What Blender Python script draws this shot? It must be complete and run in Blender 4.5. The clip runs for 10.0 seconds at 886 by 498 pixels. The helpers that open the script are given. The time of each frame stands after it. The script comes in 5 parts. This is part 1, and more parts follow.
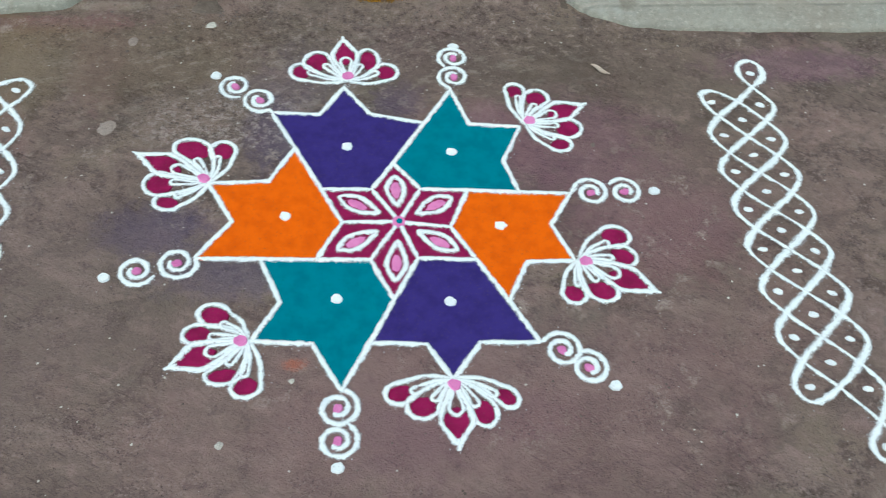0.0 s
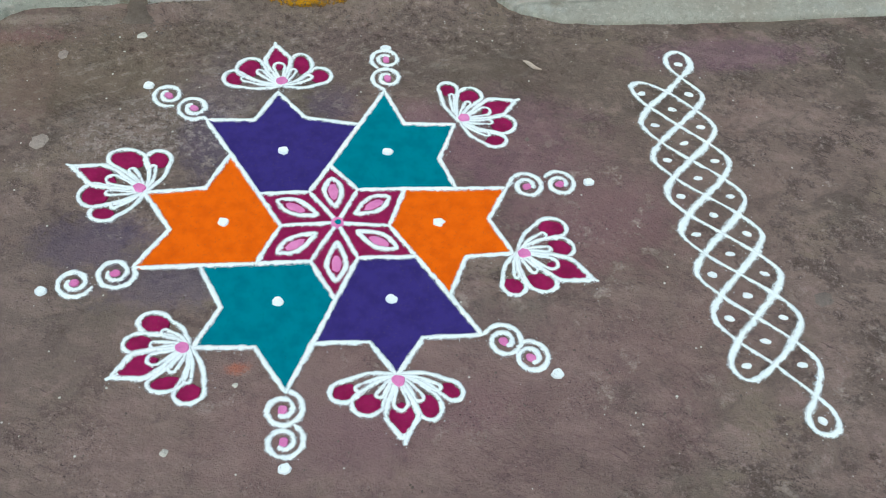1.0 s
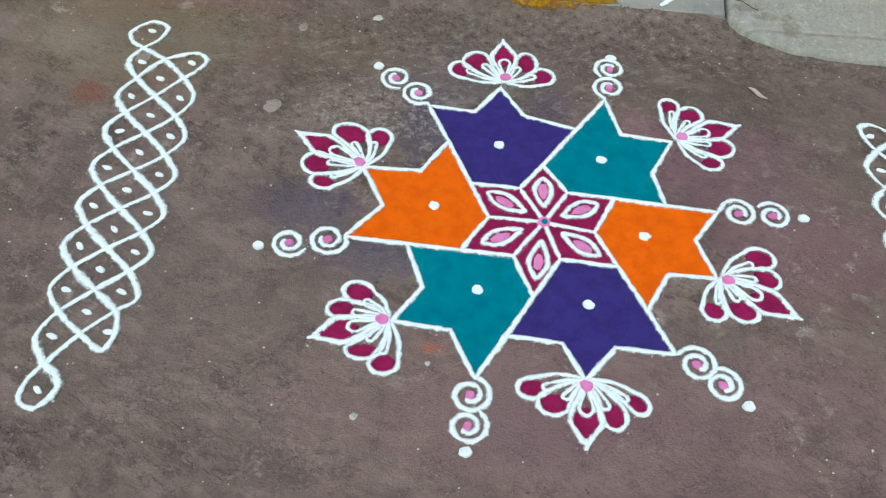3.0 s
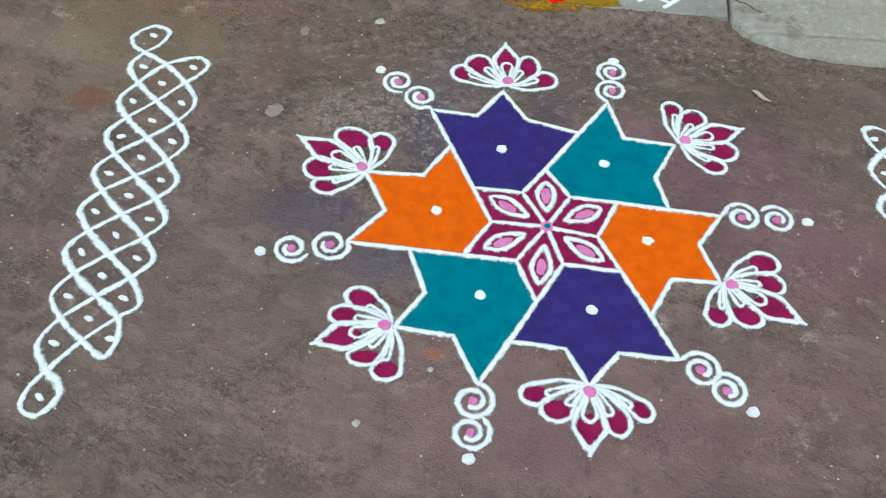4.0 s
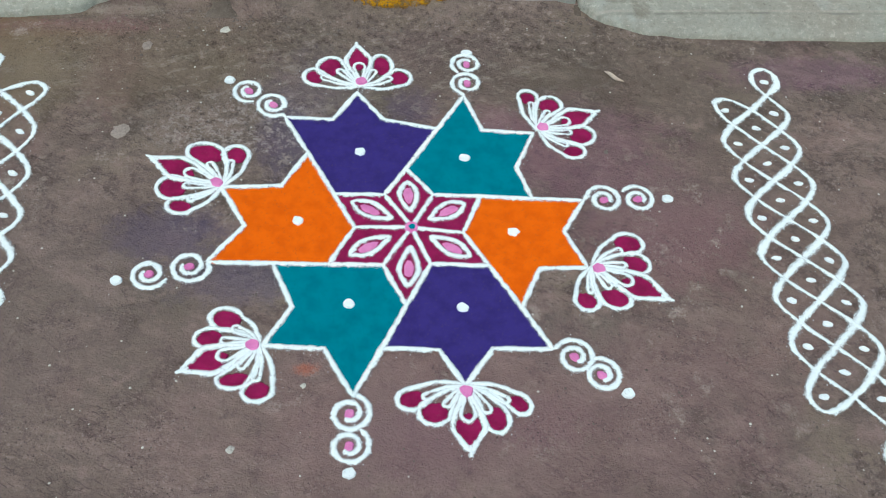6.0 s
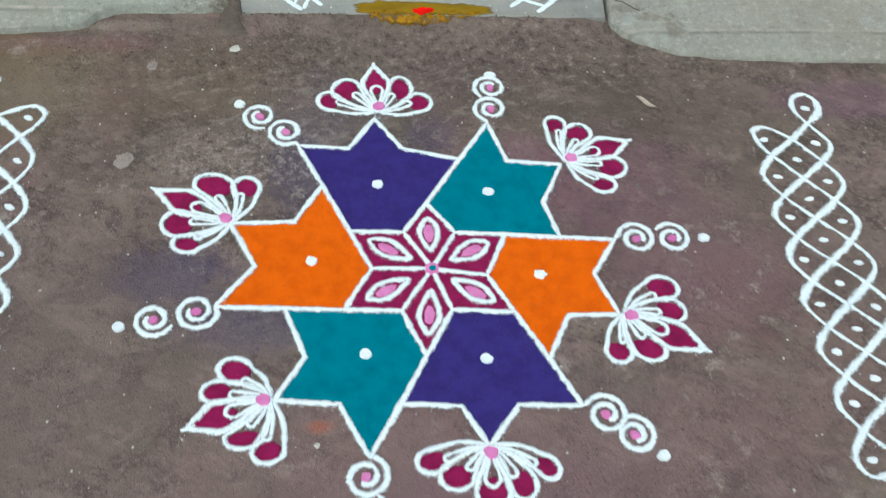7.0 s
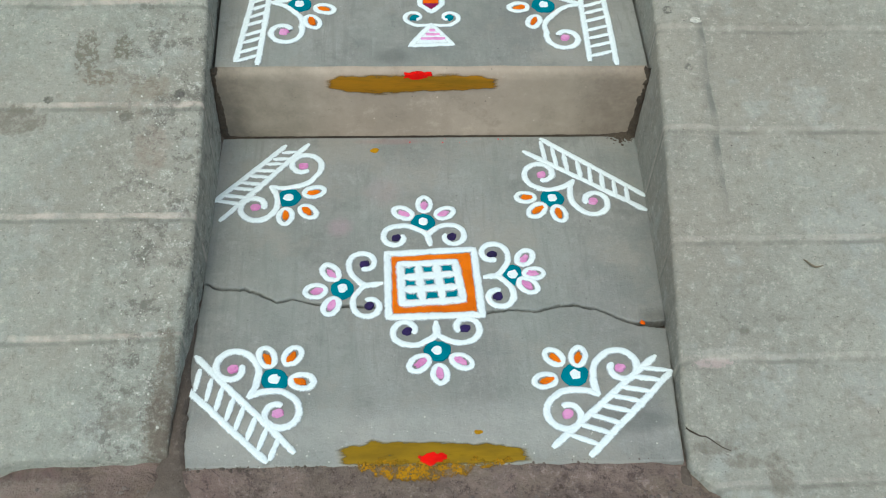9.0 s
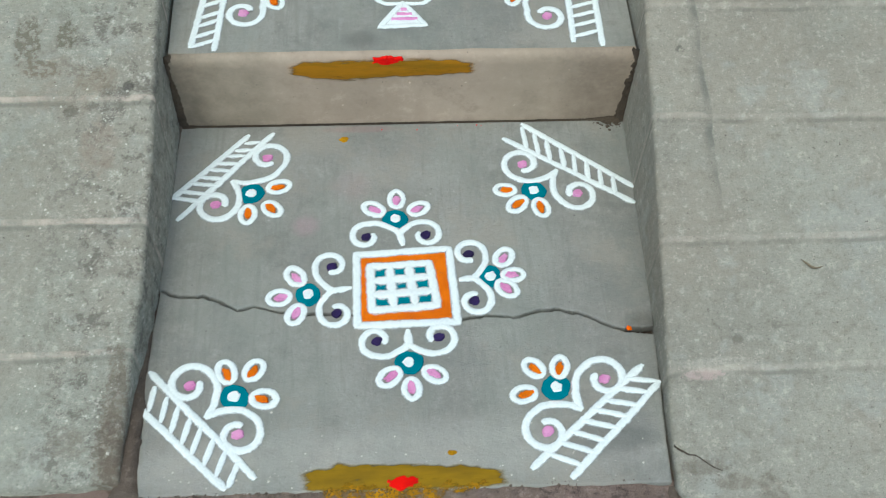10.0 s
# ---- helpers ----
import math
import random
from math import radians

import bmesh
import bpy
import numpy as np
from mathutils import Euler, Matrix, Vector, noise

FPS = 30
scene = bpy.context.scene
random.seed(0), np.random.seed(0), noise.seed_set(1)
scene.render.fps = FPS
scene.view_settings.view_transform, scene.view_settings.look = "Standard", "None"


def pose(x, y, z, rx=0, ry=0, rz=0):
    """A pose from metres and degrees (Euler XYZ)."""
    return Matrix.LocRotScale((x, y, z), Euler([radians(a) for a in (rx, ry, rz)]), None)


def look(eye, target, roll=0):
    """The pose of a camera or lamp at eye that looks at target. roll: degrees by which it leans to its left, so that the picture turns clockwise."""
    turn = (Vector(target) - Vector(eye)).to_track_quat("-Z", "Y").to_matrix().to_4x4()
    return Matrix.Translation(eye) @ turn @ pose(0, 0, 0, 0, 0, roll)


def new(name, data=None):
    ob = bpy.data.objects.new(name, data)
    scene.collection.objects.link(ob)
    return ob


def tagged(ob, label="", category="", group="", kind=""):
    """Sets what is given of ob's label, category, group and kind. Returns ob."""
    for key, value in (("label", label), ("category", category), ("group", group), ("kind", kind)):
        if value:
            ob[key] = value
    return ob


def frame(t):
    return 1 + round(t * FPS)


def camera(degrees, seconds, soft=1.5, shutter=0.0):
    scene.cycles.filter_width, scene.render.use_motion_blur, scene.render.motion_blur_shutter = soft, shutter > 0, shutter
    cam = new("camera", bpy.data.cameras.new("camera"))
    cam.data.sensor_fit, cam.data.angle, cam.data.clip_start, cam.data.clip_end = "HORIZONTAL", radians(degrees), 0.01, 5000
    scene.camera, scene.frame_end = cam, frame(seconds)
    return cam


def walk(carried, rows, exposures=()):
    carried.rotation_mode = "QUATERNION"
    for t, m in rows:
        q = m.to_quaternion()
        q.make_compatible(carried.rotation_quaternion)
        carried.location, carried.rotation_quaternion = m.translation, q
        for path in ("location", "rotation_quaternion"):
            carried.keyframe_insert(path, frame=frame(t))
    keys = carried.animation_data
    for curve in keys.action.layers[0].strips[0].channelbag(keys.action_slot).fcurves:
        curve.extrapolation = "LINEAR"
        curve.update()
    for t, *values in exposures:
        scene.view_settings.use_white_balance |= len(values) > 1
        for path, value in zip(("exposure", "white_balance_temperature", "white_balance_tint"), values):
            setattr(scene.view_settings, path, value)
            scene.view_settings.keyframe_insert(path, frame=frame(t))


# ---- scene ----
from mathutils import geometry

cam = camera(46.8, 10.0, soft=1.05, shutter=0.28)
PATH = [
    (0.0, (-0.135, -1.214, 1.535), (0.087, -0.023, -0.057), 6.5),
    (0.5, (-0.110, -1.236, 1.535), (0.195, -0.048, -0.045), 7.3),
    (1.0, (-0.111, -1.244, 1.537), (0.201, -0.051, -0.038), 7.2),
    (1.5, (-0.120, -1.246, 1.537), (0.188, -0.050, -0.037), 7.5),
    (2.0, (-0.149, -1.256, 1.531), (0.087, -0.042, -0.040), 7.5),
    (2.2, (-0.175, -1.263, 1.531), (-0.016, -0.040, -0.044), 6.7),
    (2.5, (-0.206, -1.267, 1.531), (-0.140, -0.044, -0.051), 5.9),
    (2.7, (-0.204, -1.271, 1.528), (-0.180, -0.042, -0.051), 5.1),
    (3.8, (-0.205, -1.259, 1.537), (-0.199, -0.031, -0.049), 4.4),
    (4.0, (-0.204, -1.256, 1.533), (-0.197, -0.031, -0.049), 4.3),
    (4.5, (-0.195, -1.254, 1.532), (-0.190, -0.022, -0.044), 3.7),
    (5.0, (-0.166, -1.251, 1.528), (-0.076, -0.018, -0.045), 4.2),
    (5.2, (-0.145, -1.249, 1.535), (0.004, -0.016, -0.049), 4.4),
    (6.3, (-0.147, -1.193, 1.524), (0.065, 0.007, -0.070), 6.6),
    (6.5, (-0.148, -1.175, 1.521), (0.053, 0.014, -0.074), 6.5),
    (7.0, (-0.160, -1.045, 1.507), (0.036, 0.122, -0.105), 6.7),
    (7.2, (-0.168, -0.937, 1.517), (0.022, 0.218, -0.099), 6.4),
    (7.4, (-0.173, -0.822, 1.519), (0.014, 0.349, -0.092), 5.8),
    (7.5, (-0.162, -0.765, 1.523), (0.015, 0.417, -0.080), 4.9),
    (7.8, (-0.110, -0.621, 1.530), (0.058, 0.658, 0.001), 3.7),
    (8.0, (-0.074, -0.515, 1.540), (0.099, 0.805, 0.048), 4.5),
    (8.2, (-0.038, -0.444, 1.537), (0.110, 0.904, 0.067), 4.3),
    (8.5, (-0.016, -0.319, 1.521), (0.103, 1.000, 0.023), 3.8),
    (9.0, (-0.055, -0.098, 1.480), (0.067, 1.165, -0.066), 3.5),
    (9.5, (-0.054, -0.012, 1.451), (0.069, 1.185, -0.147), 3.4),
    (10.0, (0.002, 0.056, 1.447), (0.120, 1.229, -0.168), 3.1),
]
EXPOSURE = [(0.0, 0.47, 5950, -5), (10.0, 0.47, 5950, -5)]
walk(cam, [(t, look(eye, target, roll)) for t, eye, target, roll in PATH], EXPOSURE)

# ---- world and light: open shade under a bright hazy sky ----
SUN_UP, SUN_TURN = 62.0, 200.0
world = bpy.data.worlds.new("sky")
scene.world = world
world.use_nodes = True
wn = world.node_tree.nodes
sky = wn.new("ShaderNodeTexSky")
sky.sky_type, sky.sun_disc = "NISHITA", False
sky.sun_elevation, sky.sun_rotation = radians(SUN_UP), radians(SUN_TURN)
sky.air_density, sky.dust_density, sky.ozone_density = 1.0, 4.0, 1.0
wn["Background"].inputs["Strength"].default_value = 0.15
world.node_tree.links.new(sky.outputs[0], wn["Background"].inputs["Color"])
sun = new("sun", bpy.data.lights.new("sun", "SUN"))
sun.data.energy, sun.data.angle, sun.data.color = 0.4, radians(50), (1.0, 0.95, 0.88)
sun.matrix_world = look((0, 0, 0), (-math.sin(radians(SUN_TURN)) * math.cos(radians(SUN_UP)),
                                    -math.cos(radians(SUN_TURN)) * math.cos(radians(SUN_UP)), -math.sin(radians(SUN_UP))))


# ---- materials ----
class Nodes:
    """Short hand for building a node material."""

    def __init__(self, name, rough=0.9):
        self.mat = bpy.data.materials.new(name)
        self.mat.use_nodes = True
        self.tree = self.mat.node_tree
        self.bsdf = self.tree.nodes["Principled BSDF"]
        self.bsdf.inputs["Roughness"].default_value = rough
        self.bsdf.inputs["Specular IOR Level"].default_value = 0.25
        self.place = self.tree.nodes.new("ShaderNodeNewGeometry").outputs["Position"]

    def put(self, socket, value):
        if isinstance(value, bpy.types.NodeSocket):
            self.tree.links.new(value, socket)
        elif isinstance(value, tuple) and len(value) == 3 and socket.type == "RGBA":
            socket.default_value = (*value, 1)
        else:
            socket.default_value = value

    def noise(self, scale, detail=4.0, rough=0.6, stretch=None, at=None):
        n = self.tree.nodes.new("ShaderNodeTexNoise")
        n.inputs["Scale"].default_value, n.inputs["Detail"].default_value = scale, detail
        n.inputs["Roughness"].default_value = rough
        p = at or self.place
        if stretch:
            p = self.vec("MULTIPLY", p, stretch)
        self.put(n.inputs["Vector"], p)
        return n.outputs["Fac"]

    def cells(self, scale, feature="F1", jitter=1.0):
        n = self.tree.nodes.new("ShaderNodeTexVoronoi")
        n.feature = feature
        n.inputs["Scale"].default_value = scale
        n.inputs["Randomness"].default_value = jitter
        self.put(n.inputs["Vector"], self.place)
        return n.outputs["Distance"]

    def streaks(self, scale, turn, stretch, detail=5.0, rough=0.7):
        """Noise drawn out along one direction, turned about z."""
        m = self.tree.nodes.new("ShaderNodeMapping")
        m.vector_type = "TEXTURE"
        m.inputs["Rotation"].default_value = (0, 0, radians(turn))
        m.inputs["Scale"].default_value = (1.0, 1.0 / stretch, 1.0)
        self.put(m.inputs["Vector"], self.place)
        return self.noise(scale, detail, rough, at=m.outputs[0])

    def vec(self, op, a, b):
        n = self.tree.nodes.new("ShaderNodeVectorMath")
        n.operation = op
        self.put(n.inputs[0], a)
        self.put(n.inputs[1], b)
        return n.outputs["Value"] if op == "LENGTH" or op == "DISTANCE" else n.outputs["Vector"]

    def math(self, op, a, b=0.0, clamp=False):
        n = self.tree.nodes.new("ShaderNodeMath")
        n.operation, n.use_clamp = op, clamp
        self.put(n.inputs[0], a)
        self.put(n.inputs[1], b)
        return n.outputs[0]

    def ramp(self, x, lo, hi, a=0.0, b=1.0):
        n = self.tree.nodes.new("ShaderNodeMapRange")
        n.interpolation_type = "SMOOTHSTEP"
        for key, v in zip(("Value", "From Min", "From Max", "To Min", "To Max"), (x, lo, hi, a, b)):
            self.put(n.inputs[key], v)
        return n.outputs[0]

    def mix(self, fac, a, b):
        n = self.tree.nodes.new("ShaderNodeMix")
        n.data_type = "RGBA"
        self.put(n.inputs["Factor"], fac)
        self.put(n.inputs["A"], a)
        self.put(n.inputs["B"], b)
        return n.outputs["Result"]

    def patch(self, x, y, rx, ry, wobble=0.5, soft=0.5):
        """A mask for stains and painted shade: 1 in an uneven oval round (x, y), 0 outside."""
        d = self.vec("MULTIPLY", self.vec("SUBTRACT", self.place, (x, y, 0.0)), (1 / rx, 1 / ry, 0.0))
        d = self.vec("LENGTH", d, (0, 0, 0))
        d = self.math("ADD", d, self.math("MULTIPLY", self.math("SUBTRACT", self.noise(1.8 / min(rx, ry), 6, 0.75), 0.5), 3.4 * wobble))
        return self.ramp(d, 1 + soft / 2, 1 - soft / 2)

    def bump(self, height, distance, strength=1.0):
        n = self.tree.nodes.new("ShaderNodeBump")
        n.inputs["Distance"].default_value, n.inputs["Strength"].default_value = distance, strength
        self.put(n.inputs["Height"], height)
        self.tree.links.new(n.outputs["Normal"], self.bsdf.inputs["Normal"])

    def done(self, colour, alpha=None):
        self.put(self.bsdf.inputs["Base Color"], colour)
        if alpha is not None:
            self.put(self.bsdf.inputs["Alpha"], alpha)
        return self.mat


def srgb(r, g, b):
    return tuple(c / 12.92 if c <= 0.04045 else ((c + 0.055) / 1.055) ** 2.4 for c in (r / 255, g / 255, b / 255))


def powder(name, colour, other, spread=0.5):
    """Coloured powder laid on the ground: grainy, matt, slightly uneven in tone."""
    n = Nodes(name, 0.95)
    n.bsdf.inputs["Specular IOR Level"].default_value = 0.1
    tone = n.mix(n.ramp(n.noise(28, 4), 0.35, 0.7), colour, other)
    grain = n.noise(900, 2, 0.8)
    tone = n.mix(n.ramp(grain, 0.62, 0.8, 0.0, spread), tone, tuple(min(1, c * 1.5 + 0.02) for c in colour))
    tone = n.mix(n.ramp(n.noise(300, 3, 0.7), 0.60, 0.70, 0.0, 0.5), tone, (0.1, 0.075, 0.065))
    n.bump(grain, 0.0012, 0.6)
    return n.done(tone)


def line_powder(name, colour, loose, core=0.58, blur=0.10):
    """White powder trailed from the fingers: solid in the middle, breaking up into grains towards its edges."""
    n = Nodes(name, 0.95)
    n.bsdf.inputs["Specular IOR Level"].default_value = 0.1
    uv = n.tree.nodes.new("ShaderNodeUVMap")
    uv.uv_map = "lane"
    sep = n.tree.nodes.new("ShaderNodeSeparateXYZ")
    n.tree.links.new(uv.outputs[0], sep.inputs[0])
    off = n.math("ABSOLUTE", n.math("SUBTRACT", n.math("MULTIPLY", sep.outputs[0], 2.0), 1.0))
    grain, clump = n.noise(520, 3, 0.75), n.noise(70, 3, 0.6)
    stray = n.math("ADD", n.math("MULTIPLY", grain, loose), n.math("MULTIPLY", clump, loose * 0.5))
    cover = n.ramp(n.math("SUBTRACT", n.math("ADD", stray, core - loose * 0.75), off), 0.02 - blur, 0.02 + blur)
    tone = n.mix(n.ramp(n.noise(300, 3), 0.3, 0.7), colour, tuple(c * 0.9 for c in colour))
    n.bump(grain, 0.0015, 0.6)
    return n.done(tone, cover)


WHITE = (0.80, 0.86, 0.85)
white_powder = line_powder("white_powder", WHITE, 2.0, 0.57, 0.17)
white_paste = line_powder("white_paste", WHITE, 0.8, 0.64, 0.22)
white_dot = powder("white_dot_powder", WHITE, (0.76, 0.81, 0.8), 0.1)
purple = powder("purple_powder", srgb(55, 45, 113), srgb(48, 38, 100), 0.35)
teal = powder("teal_powder", srgb(0, 118, 132), srgb(0, 107, 122), 0.35)
orange = powder("orange_powder", srgb(222, 97, 0), srgb(208, 86, 0), 0.2)
marigold = powder("marigold_powder", srgb(222, 112, 6), srgb(206, 98, 8), 0.25)
maroon = powder("maroon_powder", srgb(138, 25, 77), srgb(117, 20, 64), 0.35)
pink = powder("pink_powder", srgb(216, 134, 184), srgb(202, 112, 166), 0.2)
rose = powder("rose_powder", srgb(218, 154, 196), srgb(202, 124, 174), 0.3)
dark_violet = powder("dark_violet_powder", srgb(52, 40, 84), srgb(40, 34, 62), 0.3)
vermilion = powder("vermilion_powder", srgb(226, 12, 8), srgb(200, 8, 8), 0.2)
yellow = powder("turmeric_powder", srgb(176, 128, 12), srgb(140, 100, 14), 0.3)


def turmeric_paste(name, colour, other):
    """Paste wiped on by hand: thick in the middle, thinning out in streaks at its rim."""
    n = Nodes(name, 0.75)
    uv = n.tree.nodes.new("ShaderNodeUVMap")
    uv.uv_map = "lane"
    sep = n.tree.nodes.new("ShaderNodeSeparateXYZ")
    n.tree.links.new(uv.outputs[0], sep.inputs[0])
    streak = n.noise(30, 5, 0.7, stretch=(0.25, 1.0, 1.6))
    thin = n.noise(60, 5, 0.7, stretch=(0.3, 1.3, 1.5))
    tone = n.mix(n.ramp(streak, 0.35, 0.7), colour, other)
    n.bump(streak, 0.002, 0.5)
    rim = n.math("ADD", sep.outputs[0], n.math("MULTIPLY", n.math("SUBTRACT", thin, 0.5), 1.1))
    cover = n.math("MULTIPLY", n.ramp(rim, 0.12, 0.62), n.ramp(thin, 0.26, 0.44, 0.6, 1.0))
    return n.done(tone, cover)


def loose_powder(name, colour, other, lo, hi):
    """Powder so thinly strewn that the ground shows between its grains."""
    n = Nodes(name, 0.95)
    tone = n.mix(n.ramp(n.noise(40, 4), 0.35, 0.65), colour, other)
    return n.done(tone, n.ramp(n.math("ADD", n.math("MULTIPLY", n.noise(60, 6, 0.8), 0.65), n.math("MULTIPLY", n.noise(320, 2), 0.35)), lo, hi))


turmeric = turmeric_paste("turmeric_paste", srgb(142, 111, 4), srgb(122, 95, 8))
wet_turmeric = turmeric_paste("wet_turmeric_paste", srgb(156, 106, 2), srgb(126, 92, 6))
strewn_yellow = loose_powder("strewn_turmeric", srgb(166, 120, 6), srgb(132, 96, 8), 0.41, 0.56)


def ground_material():
    n = Nodes("earthen_ground", 0.93)
    big, mid, fine = n.noise(2.6, 6, 0.62), n.noise(12, 7, 0.72), n.noise(80, 5, 0.8)
    grit, pits = n.noise(340, 2, 0.7), n.noise(190, 3, 0.75)
    zone = n.noise(1.5, 4, 0.55)
    tone = n.mix(n.ramp(zone, 0.40, 0.60), srgb(108, 97, 85), srgb(125, 107, 98))
    tone = n.mix(n.ramp(big, 0.46, 0.62, 0.0, 0.6), tone, srgb(96, 85, 76))
    tint = n.noise(3.1, 5, 0.6, at=n.vec("ADD", n.place, (4.0, 7.0, 1.0)))
    tone = n.mix(n.ramp(tint, 0.54, 0.66, 0.0, 0.55), tone, srgb(136, 122, 104))
    tone = n.mix(n.ramp(tint, 0.46, 0.36, 0.0, 0.5), tone, srgb(132, 106, 100))
    tone = n.mix(n.ramp(mid, 0.50, 0.60, 0.0, 0.8), tone, srgb(86, 74, 67))
    tone = n.mix(n.ramp(mid, 0.45, 0.36, 0.0, 0.65), tone, srgb(146, 125, 118))
    tone = n.mix(n.ramp(n.streaks(9, -28, 2.0, 7, 0.75), 0.52, 0.62, 0.0, 0.6), tone, srgb(142, 122, 113))
    rough = n.ramp(n.noise(6, 5, 0.7), 0.46, 0.62, 0.15, 0.9)
    tone = n.mix(n.math("MULTIPLY", rough, n.ramp(fine, 0.53, 0.62, 0.0, 0.75)), tone, srgb(156, 140, 132))
    tone = n.mix(n.math("MULTIPLY", rough, n.ramp(fine, 0.45, 0.36, 0.0, 0.7)), tone, srgb(66, 56, 50))
    hair = n.math("MULTIPLY", n.ramp(n.streaks(22, -35, 9.0, 4, 0.6), 0.60, 0.64), n.ramp(n.noise(5, 3), 0.50, 0.58))
    tone = n.mix(n.math("MULTIPLY", hair, 0.7), tone, srgb(60, 50, 46))
    # worn bare places, and short cracks where the mud wash has dried
    worn = n.ramp(n.streaks(5, -18, 2.2, 6, 0.68), 0.53, 0.63)
    tone = n.mix(n.math("MULTIPLY", worn, 0.5), tone, srgb(150, 130, 120))
    dull = n.ramp(n.streaks(4.2, 25, 1.8, 6, 0.66), 0.54, 0.64)
    tone = n.mix(n.math("MULTIPLY", dull, 0.6), tone, srgb(86, 77, 68))
    crack = n.ramp(n.math("ABSOLUTE", n.math("SUBTRACT", n.streaks(15, -30, 2.0, 5, 0.7), 0.5)), 0.012, 0.004)
    crack = n.math("MULTIPLY", crack, n.ramp(n.noise(4.6, 3, 0.6), 0.55, 0.61))
    tone = n.mix(n.math("MULTIPLY", crack, 0.75), tone, srgb(52, 44, 40))
    # colour trodden in from earlier days
    for x, y, rx, ry, colour, much in (
            (-0.46, 0.0, 0.10, 0.06, (78, 70, 98), 0.6), (-0.30, -0.11, 0.14, 0.05, (88, 80, 104), 0.5), (-0.24, 0.24, 0.05, 0.10, (84, 76, 104), 0.5), (-0.60, 0.640, 0.075, 0.016, (164, 152, 138), 0.7), (-0.86, 0.60, 0.10, 0.02, (126, 92, 62), 0.6), (-0.60, 0.50, 0.05, 0.16, (128, 92, 96), 0.45),
            (0.50, -0.06, 0.16, 0.10, (138, 96, 102), 0.5), (0.27, -0.26, 0.10, 0.06, (100, 97, 86), 0.5), (0.12, -0.42, 0.16, 0.05, (124, 88, 98), 0.4), (-0.02, -0.44, 0.12, 0.08, (120, 84, 104), 0.35), (0.02, 0.33, 0.05, 0.05, (90, 76, 100), 0.5),
            (0.0, 0.56, 0.6, 0.10, (122, 107, 97), 0.4),
            (0.34, 0.20, 0.20, 0.14, (128, 88, 104), 0.45), (0.48, 0.02, 0.2, 0.12, (124, 90, 100), 0.4),
            (-0.20, 0.40, 0.12, 0.10, (104, 92, 108), 0.35), (-0.72, 0.58, 0.17, 0.025, (150, 98, 110), 0.5),
            (0.10, 0.47, 0.16, 0.10, (112, 92, 90), 0.4), (0.92, 0.42, 0.20, 0.05, (128, 92, 112), 0.45),
            (-0.200, -0.302, 0.019, 0.011, (186, 92, 36), 0.9), (-0.955, 0.27, 0.035, 0.035, (126, 74, 64), 0.85), (-0.80, 0.34, 0.05, 0.05, (122, 86, 80), 0.5), (-1.03, 0.43, 0.07, 0.045, (158, 146, 130), 0.65), (-0.83, 0.56, 0.18, 0.02, (124, 92, 62), 0.6),
            (-0.9, 0.52, 0.2, 0.03, (120, 84, 60), 0.5), (0.15, -0.40, 0.5, 0.22, (132, 105, 102), 0.55), (0.62, -0.05, 0.25, 0.3, (128, 106, 98), 0.4), (-0.45, -0.42, 0.45, 0.25, (138, 116, 109), 0.25), (-0.6, 0.48, 0.40, 0.14, (112, 99, 80), 0.6), (-0.95, 0.45, 0.25, 0.18, (132, 117, 94), 0.5), (-0.42, 0.30, 0.10, 0.05, (138, 122, 108), 0.4), (-0.72, -0.1, 0.3, 0.25, (126, 108, 102), 0.4), (0.45, 0.42, 0.4, 0.12, (100, 88, 76), 0.5)):
        tone = n.mix(n.math("MULTIPLY", n.patch(x, y, rx, ry, 0.7, 1.0), much), tone, srgb(*colour))
    # flaking crust along the steps and beside the star: pale lips and dark hollows
    flake = n.noise(46, 7, 0.82)
    crust = n.math("MAXIMUM", n.patch(0.05, 0.55, 0.75, 0.10, 0.7, 1.0), n.patch(-0.36, 0.29, 0.17, 0.07, 0.8, 0.8))
    crust = n.math("MAXIMUM", crust, n.ramp(n.noise(3.4, 4, 0.6), 0.55, 0.66, 0.0, 0.6))
    tone = n.mix(n.math("MULTIPLY", crust, n.ramp(flake, 0.545, 0.61, 0.0, 0.65)), tone, srgb(166, 150, 140))
    tone = n.mix(n.math("MULTIPLY", crust, n.ramp(flake, 0.46, 0.40, 0.0, 0.8)), tone, srgb(72, 61, 54))
    # grey cement dust and pale scuffs near the steps
    scuff = n.math("MULTIPLY", n.ramp(n.noise(18, 7, 0.75), 0.55, 0.68), n.ramp(n.noise(2.8, 3), 0.45, 0.62))
    tone = n.mix(n.math("MULTIPLY", scuff, 0.85), tone, srgb(168, 154, 143))
    dust = n.math("MULTIPLY", n.patch(-0.2, 0.42, 0.5, 0.12, 0.8, 1.2), n.ramp(n.streaks(17, 18, 2.2, 7, 0.74), 0.53, 0.60))
    tone = n.mix(n.math("MULTIPLY", dust, 0.45), tone, srgb(156, 145, 135))
    pale = n.math("MULTIPLY", n.patch(-0.33, 0.27, 0.16, 0.08, 0.9, 0.8), n.ramp(n.noise(60, 6, 0.8), 0.50, 0.58))
    tone = n.mix(n.math("MULTIPLY", pale, 0.5), tone, srgb(184, 172, 164))
    # shade of small pits put into the colour, as soft light hides the bump
    tone = n.mix(n.math("MULTIPLY", rough, n.ramp(pits, 0.60, 0.66, 0.0, 0.85)), tone, srgb(50, 42, 38))
    tone = n.mix(n.math("MULTIPLY", rough, n.ramp(grit, 0.62, 0.70, 0.0, 0.35)), tone, srgb(70, 60, 55))
